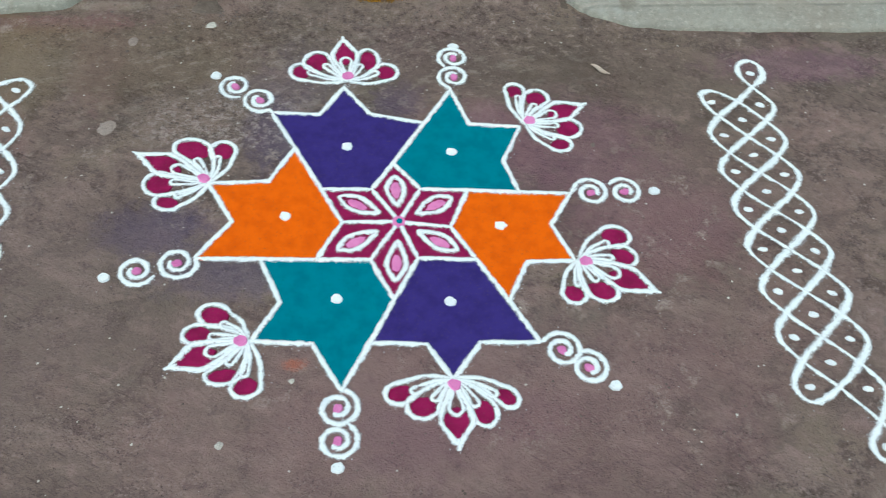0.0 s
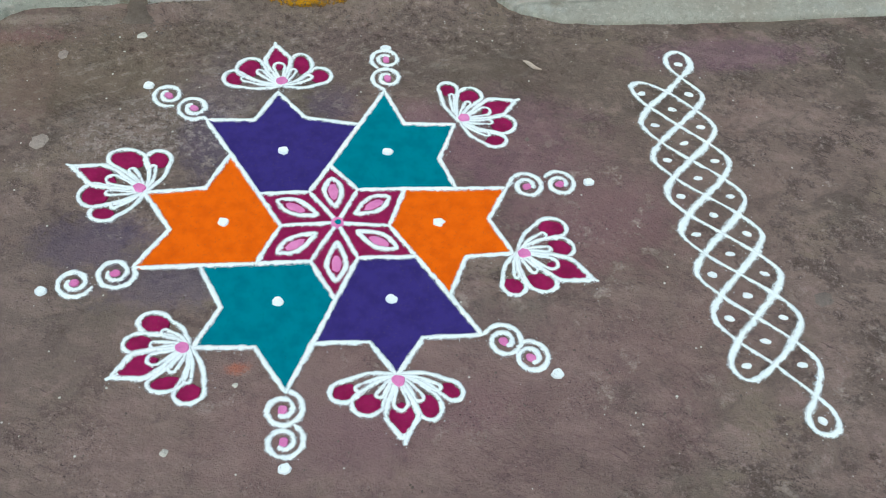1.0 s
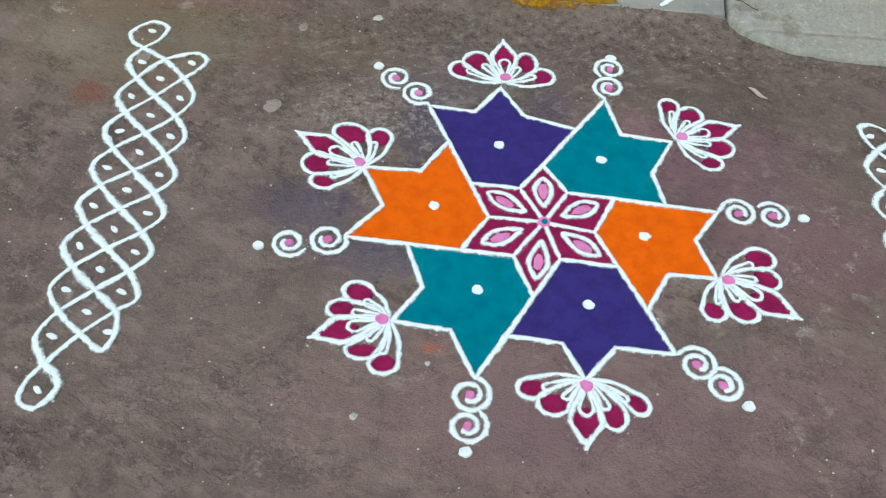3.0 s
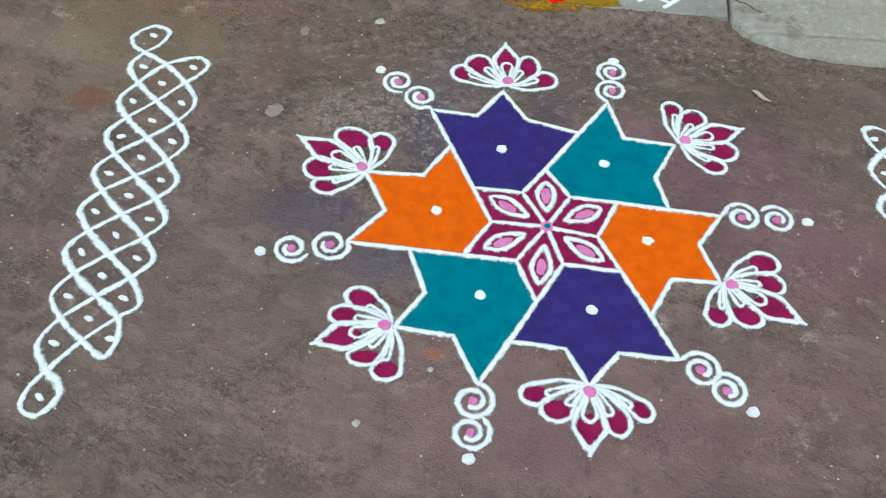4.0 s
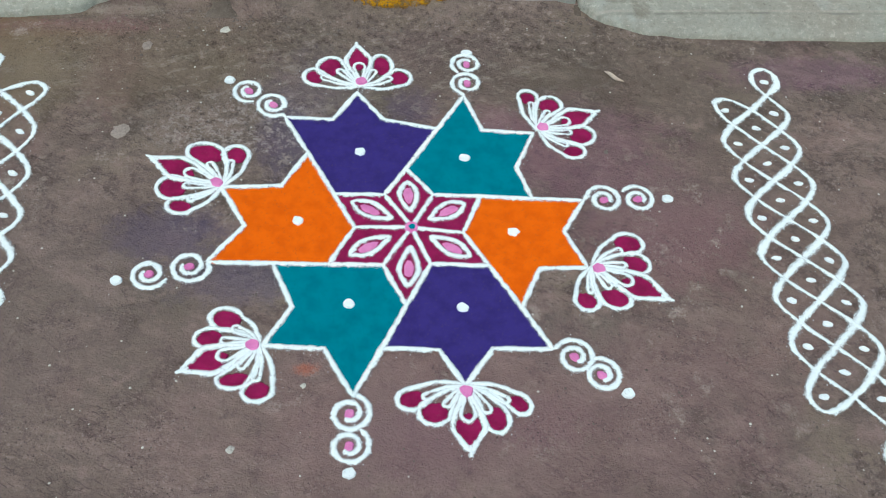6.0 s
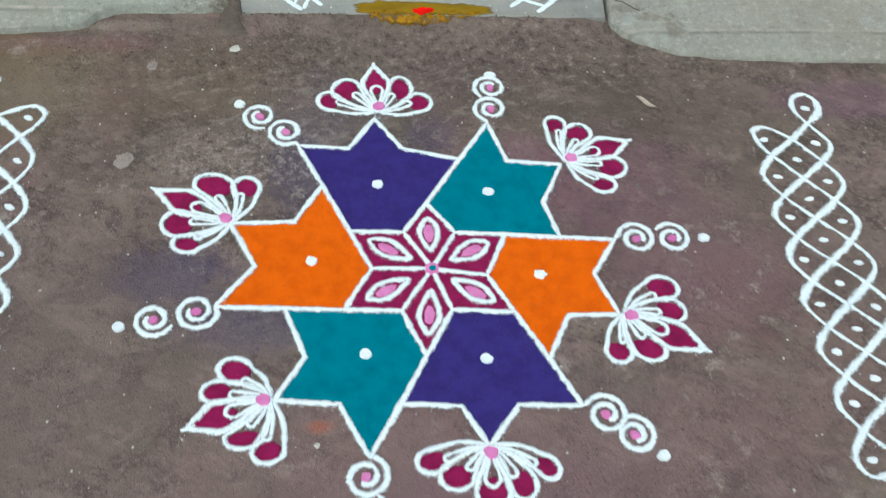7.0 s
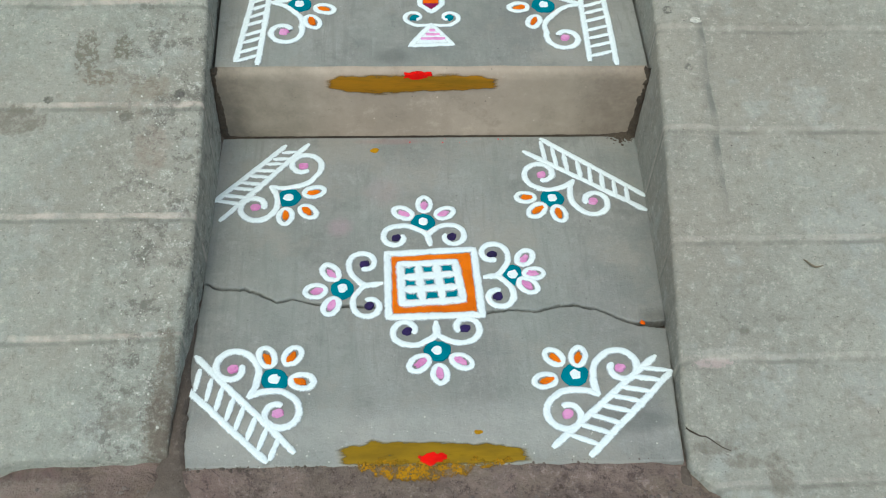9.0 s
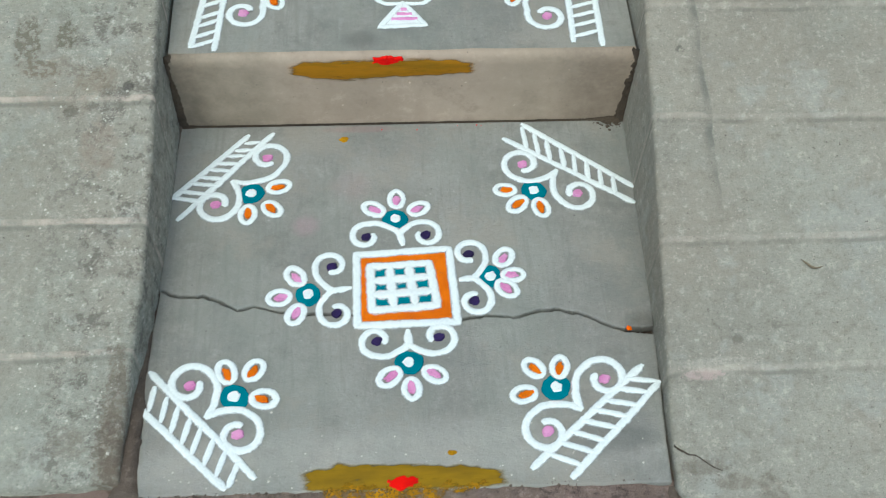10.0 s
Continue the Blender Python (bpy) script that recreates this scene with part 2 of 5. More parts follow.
    tone = n.mix(n.math("MULTIPLY", rough, n.ramp(grit, 0.39, 0.32, 0.0, 0.5)), tone, srgb(164, 150, 142))
    high = n.math("ADD", n.math("MULTIPLY", fine, 1.0), n.math("ADD", n.math("MULTIPLY", mid, 1.2), n.math("MULTIPLY", grit, 0.35)))
    scrape = n.streaks(14, -28, 1.6, 6, 0.74)
    high = n.math("ADD", high, n.math("MULTIPLY", scrape, 0.3))
    high = n.math("ADD", high, n.math("MULTIPLY", n.math("MULTIPLY", crust, flake), 0.9))
    high = n.math("SUBTRACT", high, n.math("MULTIPLY", crack, 0.35))
    n.bump(high, 0.008, 0.9)
    return n.done(tone)


def concrete(name, light, dark, marks=(), trowel=False, rough_side=None, ribs=None, crest=0.75, lap=None, relief=0.7, soft=0.0):
    n = Nodes(name, 0.88)
    big, mid = n.noise(3.5, 6, 0.65), n.noise(20, 7, 0.75)
    fine, grit = n.noise(130, 4, 0.8), n.noise(420, 2, 0.75)
    tone = n.mix(n.ramp(big, 0.36, 0.64), light, dark)
    tone = n.mix(n.ramp(mid, 0.5, 0.7, 0.0, 0.55), tone, tuple(c * 0.74 for c in dark))
    tone = n.mix(n.ramp(mid, 0.46, 0.32, 0.0, 0.5), tone, tuple(min(1, c * 1.2) for c in light))
    tone = n.mix(n.ramp(fine, 0.53, 0.70, 0.0, 0.7 * relief), tone, tuple(min(1, c * 1.35) for c in light))
    tone = n.mix(n.ramp(fine, 0.44, 0.32, 0.0, 0.7 * relief), tone, tuple(c * 0.66 for c in dark))
    tone = n.mix(n.ramp(grit, 0.62, 0.70, 0.0, 0.9 * relief), tone, tuple(c * 0.45 for c in dark))
    speck = n.cells(75)
    few = n.ramp(n.noise(33, 3, 0.7), 0.56, 0.62)
    tone = n.mix(n.math("MULTIPLY", few, n.ramp(n.math("ADD", speck, n.math("MULTIPLY", n.noise(260, 2), 0.25)), 0.30, 0.18, 0.0, 0.7)), tone, tuple(c * 0.4 for c in dark))
    pale = n.ramp(n.noise(38, 2, at=n.vec("ADD", n.place, (3.0, 1.0, 2.0))), 0.60, 0.66)
    tone = n.mix(n.math("MULTIPLY", pale, n.ramp(n.math("ADD", n.cells(60), n.math("MULTIPLY", n.noise(240, 2), 0.3)), 0.34, 0.20, 0.0, 0.6)), tone, tuple(min(1, c * 1.6) for c in light))
    sep = n.tree.nodes.new("ShaderNodeSeparateXYZ")
    n.tree.links.new(n.place, sep.inputs[0])
    if trowel:
        tone = n.mix(n.ramp(n.noise(14, 5, 0.65, stretch=(6.0, 0.5, 1.0)), 0.50, 0.62, 0.0, 0.5), tone, tuple(c * 0.72 for c in light))
        tone = n.mix(n.ramp(n.noise(17, 5, 0.7, stretch=(5.0, 0.4, 1.0)), 0.54, 0.70, 0.0, 0.16), tone, srgb(168, 170, 164))
        tone = n.mix(n.ramp(n.noise(4.2, 5, 0.6, stretch=(1.6, 0.8, 1.0), at=None), 0.42, 0.62, 0.0, 0.4), tone, srgb(131, 135, 127))
        tone = n.mix(n.ramp(n.noise(9, 6, 0.72), 0.54, 0.68, 0.0, 0.5), tone, srgb(112, 112, 106))
        tone = n.mix(n.ramp(n.noise(5, 6, 0.7), 0.50, 0.64, 0.0, 0.65), tone, srgb(152, 147, 137))
        tone = n.mix(n.ramp(n.noise(3.2, 6, 0.7), 0.52, 0.66, 0.0, 0.6), tone, srgb(118, 120, 116))
    if ribs is not None:
        tone = n.mix(n.ramp(n.noise(2.3, 6, 0.65), 0.46, 0.62, 0.0, 0.4), tone, srgb(149, 140, 126))
        tone = n.mix(n.ramp(n.noise(7, 6, 0.7), 0.52, 0.66, 0.0, 0.45), tone, srgb(170, 172, 164))
        tone = n.mix(n.ramp(n.noise(9, 7, 0.75, stretch=(0.6, 1.6, 1.0)), 0.55, 0.66, 0.0, 0.35), tone, srgb(126, 122, 112))
        # bare sand grains and pin holes
        sand = n.noise(62, 5, 0.82)
        tone = n.mix(n.ramp(sand, 0.55, 0.63, 0.0, 0.5), tone, srgb(186, 180, 166))
        tone = n.mix(n.ramp(sand, 0.44, 0.37, 0.0, 0.5), tone, srgb(120, 116, 104))
        tone = n.mix(n.ramp(n.noise(170, 3, 0.8), 0.62, 0.70, 0.0, 0.65), tone, srgb(198, 190, 176))
        tone = n.mix(n.math("MULTIPLY", n.ramp(n.noise(15, 3), 0.48, 0.6), n.ramp(n.noise(150, 2, 0.7), 0.34, 0.29, 0.0, 0.8)), tone, srgb(86, 80, 72))
    if rough_side is not None:
        x, half = rough_side
        off = n.math("ABSOLUTE", n.math("SUBTRACT", sep.outputs[0], x))
        zone = n.ramp(n.math("ADD", off, n.math("MULTIPLY", n.noise(8, 4), half)), half * 2.0, half * 0.8)
        tone = n.mix(n.math("MULTIPLY", zone, n.ramp(n.noise(30, 7, 0.85), 0.51, 0.58, 0.0, 0.8)), tone, srgb(106, 102, 94))
        tone = n.mix(n.math("MULTIPLY", zone, n.ramp(n.noise(72, 6, 0.85), 0.55, 0.62, 0.0, 0.7)), tone, srgb(194, 190, 178))
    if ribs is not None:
        # rough pale mortar, lit crown and shaded foot of each rib, put into the colour
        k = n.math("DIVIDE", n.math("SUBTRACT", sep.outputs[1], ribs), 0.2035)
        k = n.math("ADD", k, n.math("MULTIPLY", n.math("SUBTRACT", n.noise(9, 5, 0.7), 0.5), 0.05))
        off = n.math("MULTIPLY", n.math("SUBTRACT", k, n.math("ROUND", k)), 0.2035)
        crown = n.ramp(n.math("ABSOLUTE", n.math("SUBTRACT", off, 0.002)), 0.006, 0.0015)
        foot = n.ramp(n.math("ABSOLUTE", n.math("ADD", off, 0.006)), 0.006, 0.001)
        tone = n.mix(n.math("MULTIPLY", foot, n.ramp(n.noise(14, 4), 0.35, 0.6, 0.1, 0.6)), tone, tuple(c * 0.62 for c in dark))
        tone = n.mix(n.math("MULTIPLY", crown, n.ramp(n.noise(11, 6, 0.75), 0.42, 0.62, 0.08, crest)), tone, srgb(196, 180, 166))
    if lap is not None:
        # the edge where a strip of plaster laps over the slope, its soft shadow painted beside it
        bend = n.math("ADD", sep.outputs[0], n.math("MULTIPLY", n.math("SUBTRACT", n.noise(7, 4), 0.5), 0.03))
        near = n.math("MULTIPLY", n.ramp(bend, lap - 0.022, lap), n.ramp(bend, lap + 0.003, lap))
        near = n.math("MULTIPLY", near, n.math("MULTIPLY", n.ramp(sep.outputs[1], 1.0, 1.2, 0.0, 0.85), n.ramp(n.noise(13, 3), 0.35, 0.6, 0.3, 1.0)))
        tone = n.mix(near, tone, srgb(112, 112, 104))
    for x, y, rx, ry, colour, much in marks:
        if soft:
            tone = n.mix(n.math("MULTIPLY", n.patch(x, y, rx, ry, 0.3, soft), n.math("MULTIPLY", n.ramp(n.noise(26, 6, 0.75), 0.3, 0.65, 0.6, 1.0), much)), tone, srgb(*colour))
            continue
        tone = n.mix(n.math("MULTIPLY", n.math("MULTIPLY", n.patch(x, y, rx, ry, 0.6, 0.4), n.ramp(n.noise(70, 5, 0.75), 0.38, 0.56, 0.35, 1.0) if much < 0.7 else n.ramp(n.noise(95, 4, 0.7), 0.44, 0.52, 0.1, 1.0)), much), tone, srgb(*colour))
    high = n.math("ADD", n.math("MULTIPLY", fine, 0.7), n.math("ADD", mid, n.math("MULTIPLY", grit, 0.3)))
    n.bump(high, 0.006, relief)
    return n.done(tone)


ground_mat = ground_material()
slab_mat = concrete("trowelled_cement", srgb(148, 147, 140), srgb(132, 131, 125), trowel=True, relief=0.45, soft=1.1, marks=(
    (0.05, 0.715, 0.34, 0.045, (172, 170, 162), 0.5), (-0.28, 0.70, 0.08, 0.04, (170, 168, 160), 0.5), (0.375, 0.727, 0.045, 0.016, (100, 102, 98), 0.65), (-0.13, 1.15, 0.02, 0.02, (178, 140, 150), 0.35),
    (0.33, 0.73, 0.07, 0.03, (104, 104, 100), 0.6), (0.43, 0.93, 0.03, 0.02, (92, 90, 84), 0.7), (-0.05, 1.24, 0.03, 0.03, (168, 130, 140), 0.15),
    (-0.03, 1.375, 0.06, 0.008, (190, 90, 100), 0.15), (-0.03, 1.43, 0.03, 0.02, (104, 102, 98), 0.6)))
# riser marks: dirt at both ends, with the ramp sides' shade in the colour
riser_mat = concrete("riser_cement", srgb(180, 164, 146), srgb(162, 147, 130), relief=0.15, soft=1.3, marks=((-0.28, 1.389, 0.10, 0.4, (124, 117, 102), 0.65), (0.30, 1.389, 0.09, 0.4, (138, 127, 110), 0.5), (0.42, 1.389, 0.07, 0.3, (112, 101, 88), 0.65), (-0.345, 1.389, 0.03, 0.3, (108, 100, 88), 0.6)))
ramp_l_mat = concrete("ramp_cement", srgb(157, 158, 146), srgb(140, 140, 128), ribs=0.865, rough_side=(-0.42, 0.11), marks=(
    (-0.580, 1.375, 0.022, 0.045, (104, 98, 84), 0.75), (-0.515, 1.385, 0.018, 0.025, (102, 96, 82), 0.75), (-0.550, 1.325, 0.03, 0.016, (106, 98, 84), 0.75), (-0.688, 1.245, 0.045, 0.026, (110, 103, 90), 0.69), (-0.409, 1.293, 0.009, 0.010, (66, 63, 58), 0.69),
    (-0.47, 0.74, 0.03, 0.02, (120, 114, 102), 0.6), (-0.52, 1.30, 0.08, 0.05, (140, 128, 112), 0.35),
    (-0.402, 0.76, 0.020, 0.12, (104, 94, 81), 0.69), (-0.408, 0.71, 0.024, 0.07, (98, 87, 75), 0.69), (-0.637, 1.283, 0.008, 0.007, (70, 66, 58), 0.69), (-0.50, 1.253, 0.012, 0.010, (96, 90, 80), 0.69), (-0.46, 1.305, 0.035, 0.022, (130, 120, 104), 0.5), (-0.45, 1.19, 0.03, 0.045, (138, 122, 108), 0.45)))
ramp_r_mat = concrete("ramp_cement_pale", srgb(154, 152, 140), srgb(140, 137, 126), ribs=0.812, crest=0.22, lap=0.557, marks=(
    (0.495, 1.458, 0.009, 0.009, (84, 82, 76), 0.8), (0.52, 1.34, 0.007, 0.007, (96, 94, 88), 0.7), (0.475, 0.668, 0.035, 0.012, (108, 100, 88), 0.6), (0.515, 0.645, 0.03, 0.012, (112, 104, 92), 0.55), (0.553, 0.856, 0.008, 0.008, (110, 104, 94), 0.69), (0.493, 0.806, 0.03, 0.008, (188, 166, 160), 0.6),
    (0.57, 0.62, 0.02, 0.035, (108, 100, 88), 0.6), (0.62, 0.88, 0.01, 0.01, (120, 116, 106), 0.7), (0.52, 0.82, 0.06, 0.01, (182, 176, 164), 0.5)))
mud_mat = concrete("joint_mud", srgb(112, 101, 90), srgb(88, 78, 69))
dirt_shade_mat = concrete("corner_earth_shade", srgb(84, 74, 62), srgb(56, 48, 41))
wall_mat = concrete("wall_plaster", srgb(186, 180, 166), srgb(170, 164, 150))
chip_mat = concrete("lime_chip", srgb(206, 204, 192), srgb(186, 182, 170))
flake_mat = concrete("pale_stone", srgb(160, 148, 138), srgb(140, 128, 118))
stone_mat = concrete("grey_stone", srgb(128, 116, 108), srgb(98, 88, 80))
leaf_mat = concrete("dry_leaf", srgb(206, 192, 176), srgb(176, 160, 142))
husk_mat = concrete("brown_husk", srgb(126, 114, 94), srgb(96, 86, 70))


# ---- mesh helpers ----
def mesh_object(name, verts, faces, material, parent=None, label="", lane=None, smooth=True):
    me = bpy.data.meshes.new(name)
    me.from_pydata([tuple(v) for v in verts], [], faces)
    if lane is not None:
        uv = me.uv_layers.new(name="lane")
        idx = np.zeros(len(me.loops), dtype=np.int32)
        me.loops.foreach_get("vertex_index", idx)
        uv.data.foreach_set("uv", np.asarray(lane, dtype=np.float32)[idx].ravel())
    if smooth:
        me.polygons.foreach_set("use_smooth", [True] * len(me.polygons))
    me.materials.append(material)
    me.update()
    ob = new(name, me)
    if parent is not None:
        ob.parent = parent
    if label:
        ob["label"] = label
    return ob


def thing(name, label, category, group="", kind="", at=None):
    ob = new(name)
    ob.empty_display_size = 0.05
    if at is not None:
        ob.matrix_world = at
    return tagged(ob, label, category, group, kind)


def curve_points(pts, closed=False, smooth=True, step=0.005):
    """Points at even steps along a smooth or straight-sided line through pts."""
    p = np.array(pts, dtype=float)
    n = len(p)
    out = []
    for i in range(n if closed else n - 1):
        a, b = p[i], p[(i + 1) % n]
        z0 = p[(i - 1) % n] if closed or i > 0 else 2 * a - b
        z1 = p[(i + 2) % n] if closed or i + 2 < n else 2 * b - a
        m = max(2, int(np.linalg.norm(b - a) / step))
        for j in range(m):
            t = j / m
            if smooth:
                q = 0.5 * (2 * a + (b - z0) * t + (2 * z0 - 5 * a + 4 * b - z1) * t * t + (3 * a - z0 - 3 * b + z1) * t ** 3)
            else:
                q = a + (b - a) * t
            out.append(q)
    if not closed:
        out.append(p[-1])
    return np.array(out)


PROFILE = (-1.0, -0.72, -0.38, 0.0, 0.38, 0.72, 1.0)


def trail(lines, width, high=0.0035, base=0.0006, seed=0.0, uneven=0.18, heavy=None):
    """The mesh of one or more trails of powder. lines: (points, closed). Gives verts, faces and the place across the trail."""
    verts, faces, lane = [], [], []
    for number, (pts, closed) in enumerate(lines):
        n = len(pts)
        prev = np.roll(pts, 1, axis=0)
        nxt = np.roll(pts, -1, axis=0)
        if not closed:
            prev[0], nxt[-1] = pts[0], pts[-1]
        tan = nxt - prev
        tan /= np.maximum(np.linalg.norm(tan, axis=1), 1e-9)[:, None]
        side = np.stack([-tan[:, 1], tan[:, 0]], 1)
        first = len(verts)
        for i in range(n):
            x, y = pts[i]
            wob = noise.noise((x * 9 + seed, y * 9, 3.1 + seed)) * 0.0016
            for k, u in enumerate(PROFILE):
                w = width * 0.88 * (1 + uneven * noise.noise((x * 22, y * 22, seed + 7)) + 0.10 * noise.noise((x * 150, y * 150, seed + (0 if u < 0 else 5))))
                if heavy:
                    w *= 1 + heavy[1] * math.cos(2 * (math.atan2(tan[i][1], tan[i][0]) - radians(heavy[0])))
                end = 1.0
                if not closed:
                    end = min(1.0, 0.55 + 0.45 * min(i, n - 1 - i) / 2)
                px, py = pts[i] + side[i] * (u * w * end + wob)
                verts.append((px, py, base + high * (1 - u * u) + 0.0004 * noise.noise((px * 130, py * 130, seed)) + 0.00012 * (number % 5)))
                lane.append((0.5 + 0.5 * u, i / 50))
        m = len(PROFILE)
        for i in range(n if closed else n - 1):
            a, b = first + i * m, first + ((i + 1) % n) * m
            for k in range(m - 1):
                faces.append((a + k, b + k, b + k + 1, a + k + 1))
    return verts, faces, lane


SPILT = []


def trail_object(name, lines, width, material, parent, label="", seed=0.0, high=0.0035, base=0.0006, uneven=0.18, heavy=None):
    if material is white_powder:
        SPILT.extend((float(q[0]), float(q[1])) for pts, _ in lines for q in pts[::2])
    v, f, lane = trail(lines, width, high, base, seed, uneven, heavy)
    return mesh_object(name, v, f, material, parent, label, lane)


def heap(name, outline, high, material, parent, label="", rag=0.0012, base=-0.0005, seed=0.0):
    """A low heap of powder inside an outline: a ragged rim, a rounded shoulder and a level top."""
    pts = curve_points(outline, closed=True, smooth=False, step=0.004)
    n = len(pts)
    area = 0.5 * sum(pts[i][0] * pts[(i + 1) % n][1] - pts[(i + 1) % n][0] * pts[i][1] for i in range(n))
    if area < 0:
        pts = pts[::-1]
    tan = np.roll(pts, -1, axis=0) - np.roll(pts, 1, axis=0)
    tan /= np.maximum(np.linalg.norm(tan, axis=1), 1e-9)[:, None]
    out = np.stack([tan[:, 1], -tan[:, 0]], 1)
    bm = bmesh.new()
    rings = []
    for inset, z in ((0.0, base), (0.0004, high * 0.6), (0.0018, high)):
        ring = []
        for i, p in enumerate(pts):
            j = rag * (1.3 * noise.noise((p[0] * 260 + seed, p[1] * 260, 1.0)) + noise.noise((p[0] * 70, p[1] * 70 + seed, 2.0)))
            q = p + out[i] * (j - inset)
            ring.append(bm.verts.new((q[0], q[1], z)))
        rings.append(ring)
    for a, b in zip(rings, rings[1:]):
        for i in range(n):
            bm.faces.new((a[i], a[(i + 1) % n], b[(i + 1) % n], b[i]))
    last = rings[-1]
    for tri in geometry.tessellate_polygon([[v.co for v in last]]):
        a, b, c = (last[i] for i in tri)
        flip = (b.co - a.co).cross(c.co - a.co).z < 0
        try:
            bm.faces.new((a, c, b) if flip else (a, b, c))
        except ValueError:
            pass
    me = bpy.data.meshes.new(name)
    bm.to_mesh(me)
    bm.free()
    me.materials.append(material)
    ob = new(name, me)
    if parent is not None:
        ob.parent = parent
    if label:
        ob["label"] = label
    return ob


def oval(x, y, rx, ry, turn=0.0, n=22, uneven=0.10, seed=0.0):
    c, s = math.cos(radians(turn)), math.sin(radians(turn))
    out = []
    for i in range(n):
        a = math.tau * i / n
        r = 1 + uneven * noise.noise((2 * math.cos(a) + x * 40 + seed, 2 * math.sin(a) + y * 40, seed))
        u, v = rx * r * math.cos(a), ry * r * math.sin(a)
        out.append((x + c * u - s * v, y + s * u + c * v))
    return out


def dot(name, x, y, r, material, parent, label="", high=0.0055, seed=0.0, flat=1.0, turn=0.0):
    return heap(name, oval(x, y, r, r * flat, turn, 16, 0.25, seed), high, material, parent, label, rag=0.0008, seed=seed)


def polar(x, y, angle, length):
    return (x + length * math.cos(radians(angle)), y + length * math.sin(radians(angle)))


# ---- setting: ground, slab, step, ramps ----
RISER_Y, SLAB_Z, TREAD_Z = 1.389, 0.02, 0.195


def prism(name, outline, z0, z1, material, parent=None, label="", bevel=0.006, rag=0.0):
    """An upright block over an outline, with worn upper edges."""
    bm = bmesh.new()
    rings = []
    pts = np.array(outline, dtype=float)
    n = len(pts)
    tan = np.roll(pts, -1, axis=0) - np.roll(pts, 1, axis=0)
    tan /= np.linalg.norm(tan, axis=1)[:, None]
    out = np.stack([tan[:, 1], -tan[:, 0]], 1)
    for inset, z in ((0, z0), (0, z1 - bevel), (bevel * 0.3, z1 - bevel * 0.3), (bevel, z1)):
        ring = []
        for i, p in enumerate(pts):
            j = rag * noise.noise((p[0] * 45, p[1] * 45, z * 20))
            q = p + out[i] * (j - inset)
            ring.append(bm.verts.new((q[0], q[1], z)))
        rings.append(ring)
    for a, b in zip(rings, rings[1:]):
        for i in range(n):
            bm.faces.new((a[i], a[(i + 1) % n], b[(i + 1) % n], b[i]))
    last = rings[-1]
    for tri in geometry.tessellate_polygon([[v.co for v in last]]):
        a, b, c = (last[i] for i in tri)
        flip = (b.co - a.co).cross(c.co - a.co).z < 0
        bm.faces.new((a, c, b) if flip else (a, b, c))
    me = bpy.data.meshes.new(name)
    bm.to_mesh(me)
    bm.free()
    me.materials.append(material)
    ob = new(name, me)
    if parent is not None:
        ob.parent = parent
    if label:
        ob["label"] = label
    return ob


def build_ground():
    """One sheet to the horizon, finely cut near the drawings."""
    near = [-1.6 + 0.08 * i for i in range(41)]
    xs = [-400, -60, -12, -4] + near + [4, 12, 60, 400]
    verts, faces = [], []
    for y in xs:
        for x in xs:
            verts.append((x, y, -0.0012 + 0.0009 * noise.noise((x * 3, y * 3, 0)) if max(abs(x), abs(y)) < 2 else -0.0012))
    m = len(xs)
    for j in range(m - 1):
        for i in range(m - 1):
            a = j * m + i
            faces.append((a, a + 1, a + m + 1, a + m))
    ob = mesh_object("ground", verts, faces, ground_mat)
    return tagged(ob, "brown trodden earth ground with faint pink stains", "ground", kind="structure")


build_ground()


def crack_y(x):
    """The crack that runs across the lower slab."""
    xs = (-0.40, -0.37, -0.34, -0.297, -0.268, -0.239, -0.21, -0.163, 0.134, 0.166, 0.219, 0.259, 0.288, 0.331, 0.362, 0.389, 0.427, 0.48)
    ys = (1.025, 1.025, 1.01, 1.009, 0.998, 0.979, 0.986, 0.972, 0.95, 0.956, 0.95, 0.962, 0.963, 0.952, 0.933, 0.921, 0.917, 0.917)
    return float(np.interp(x, xs, ys)) + 0.0015 * noise.noise((x * 40, 0, 0)) + 0.003 * noise.noise((x * 110, 4, 0)) + 0.0012 * noise.noise((x * 320, 9, 0))


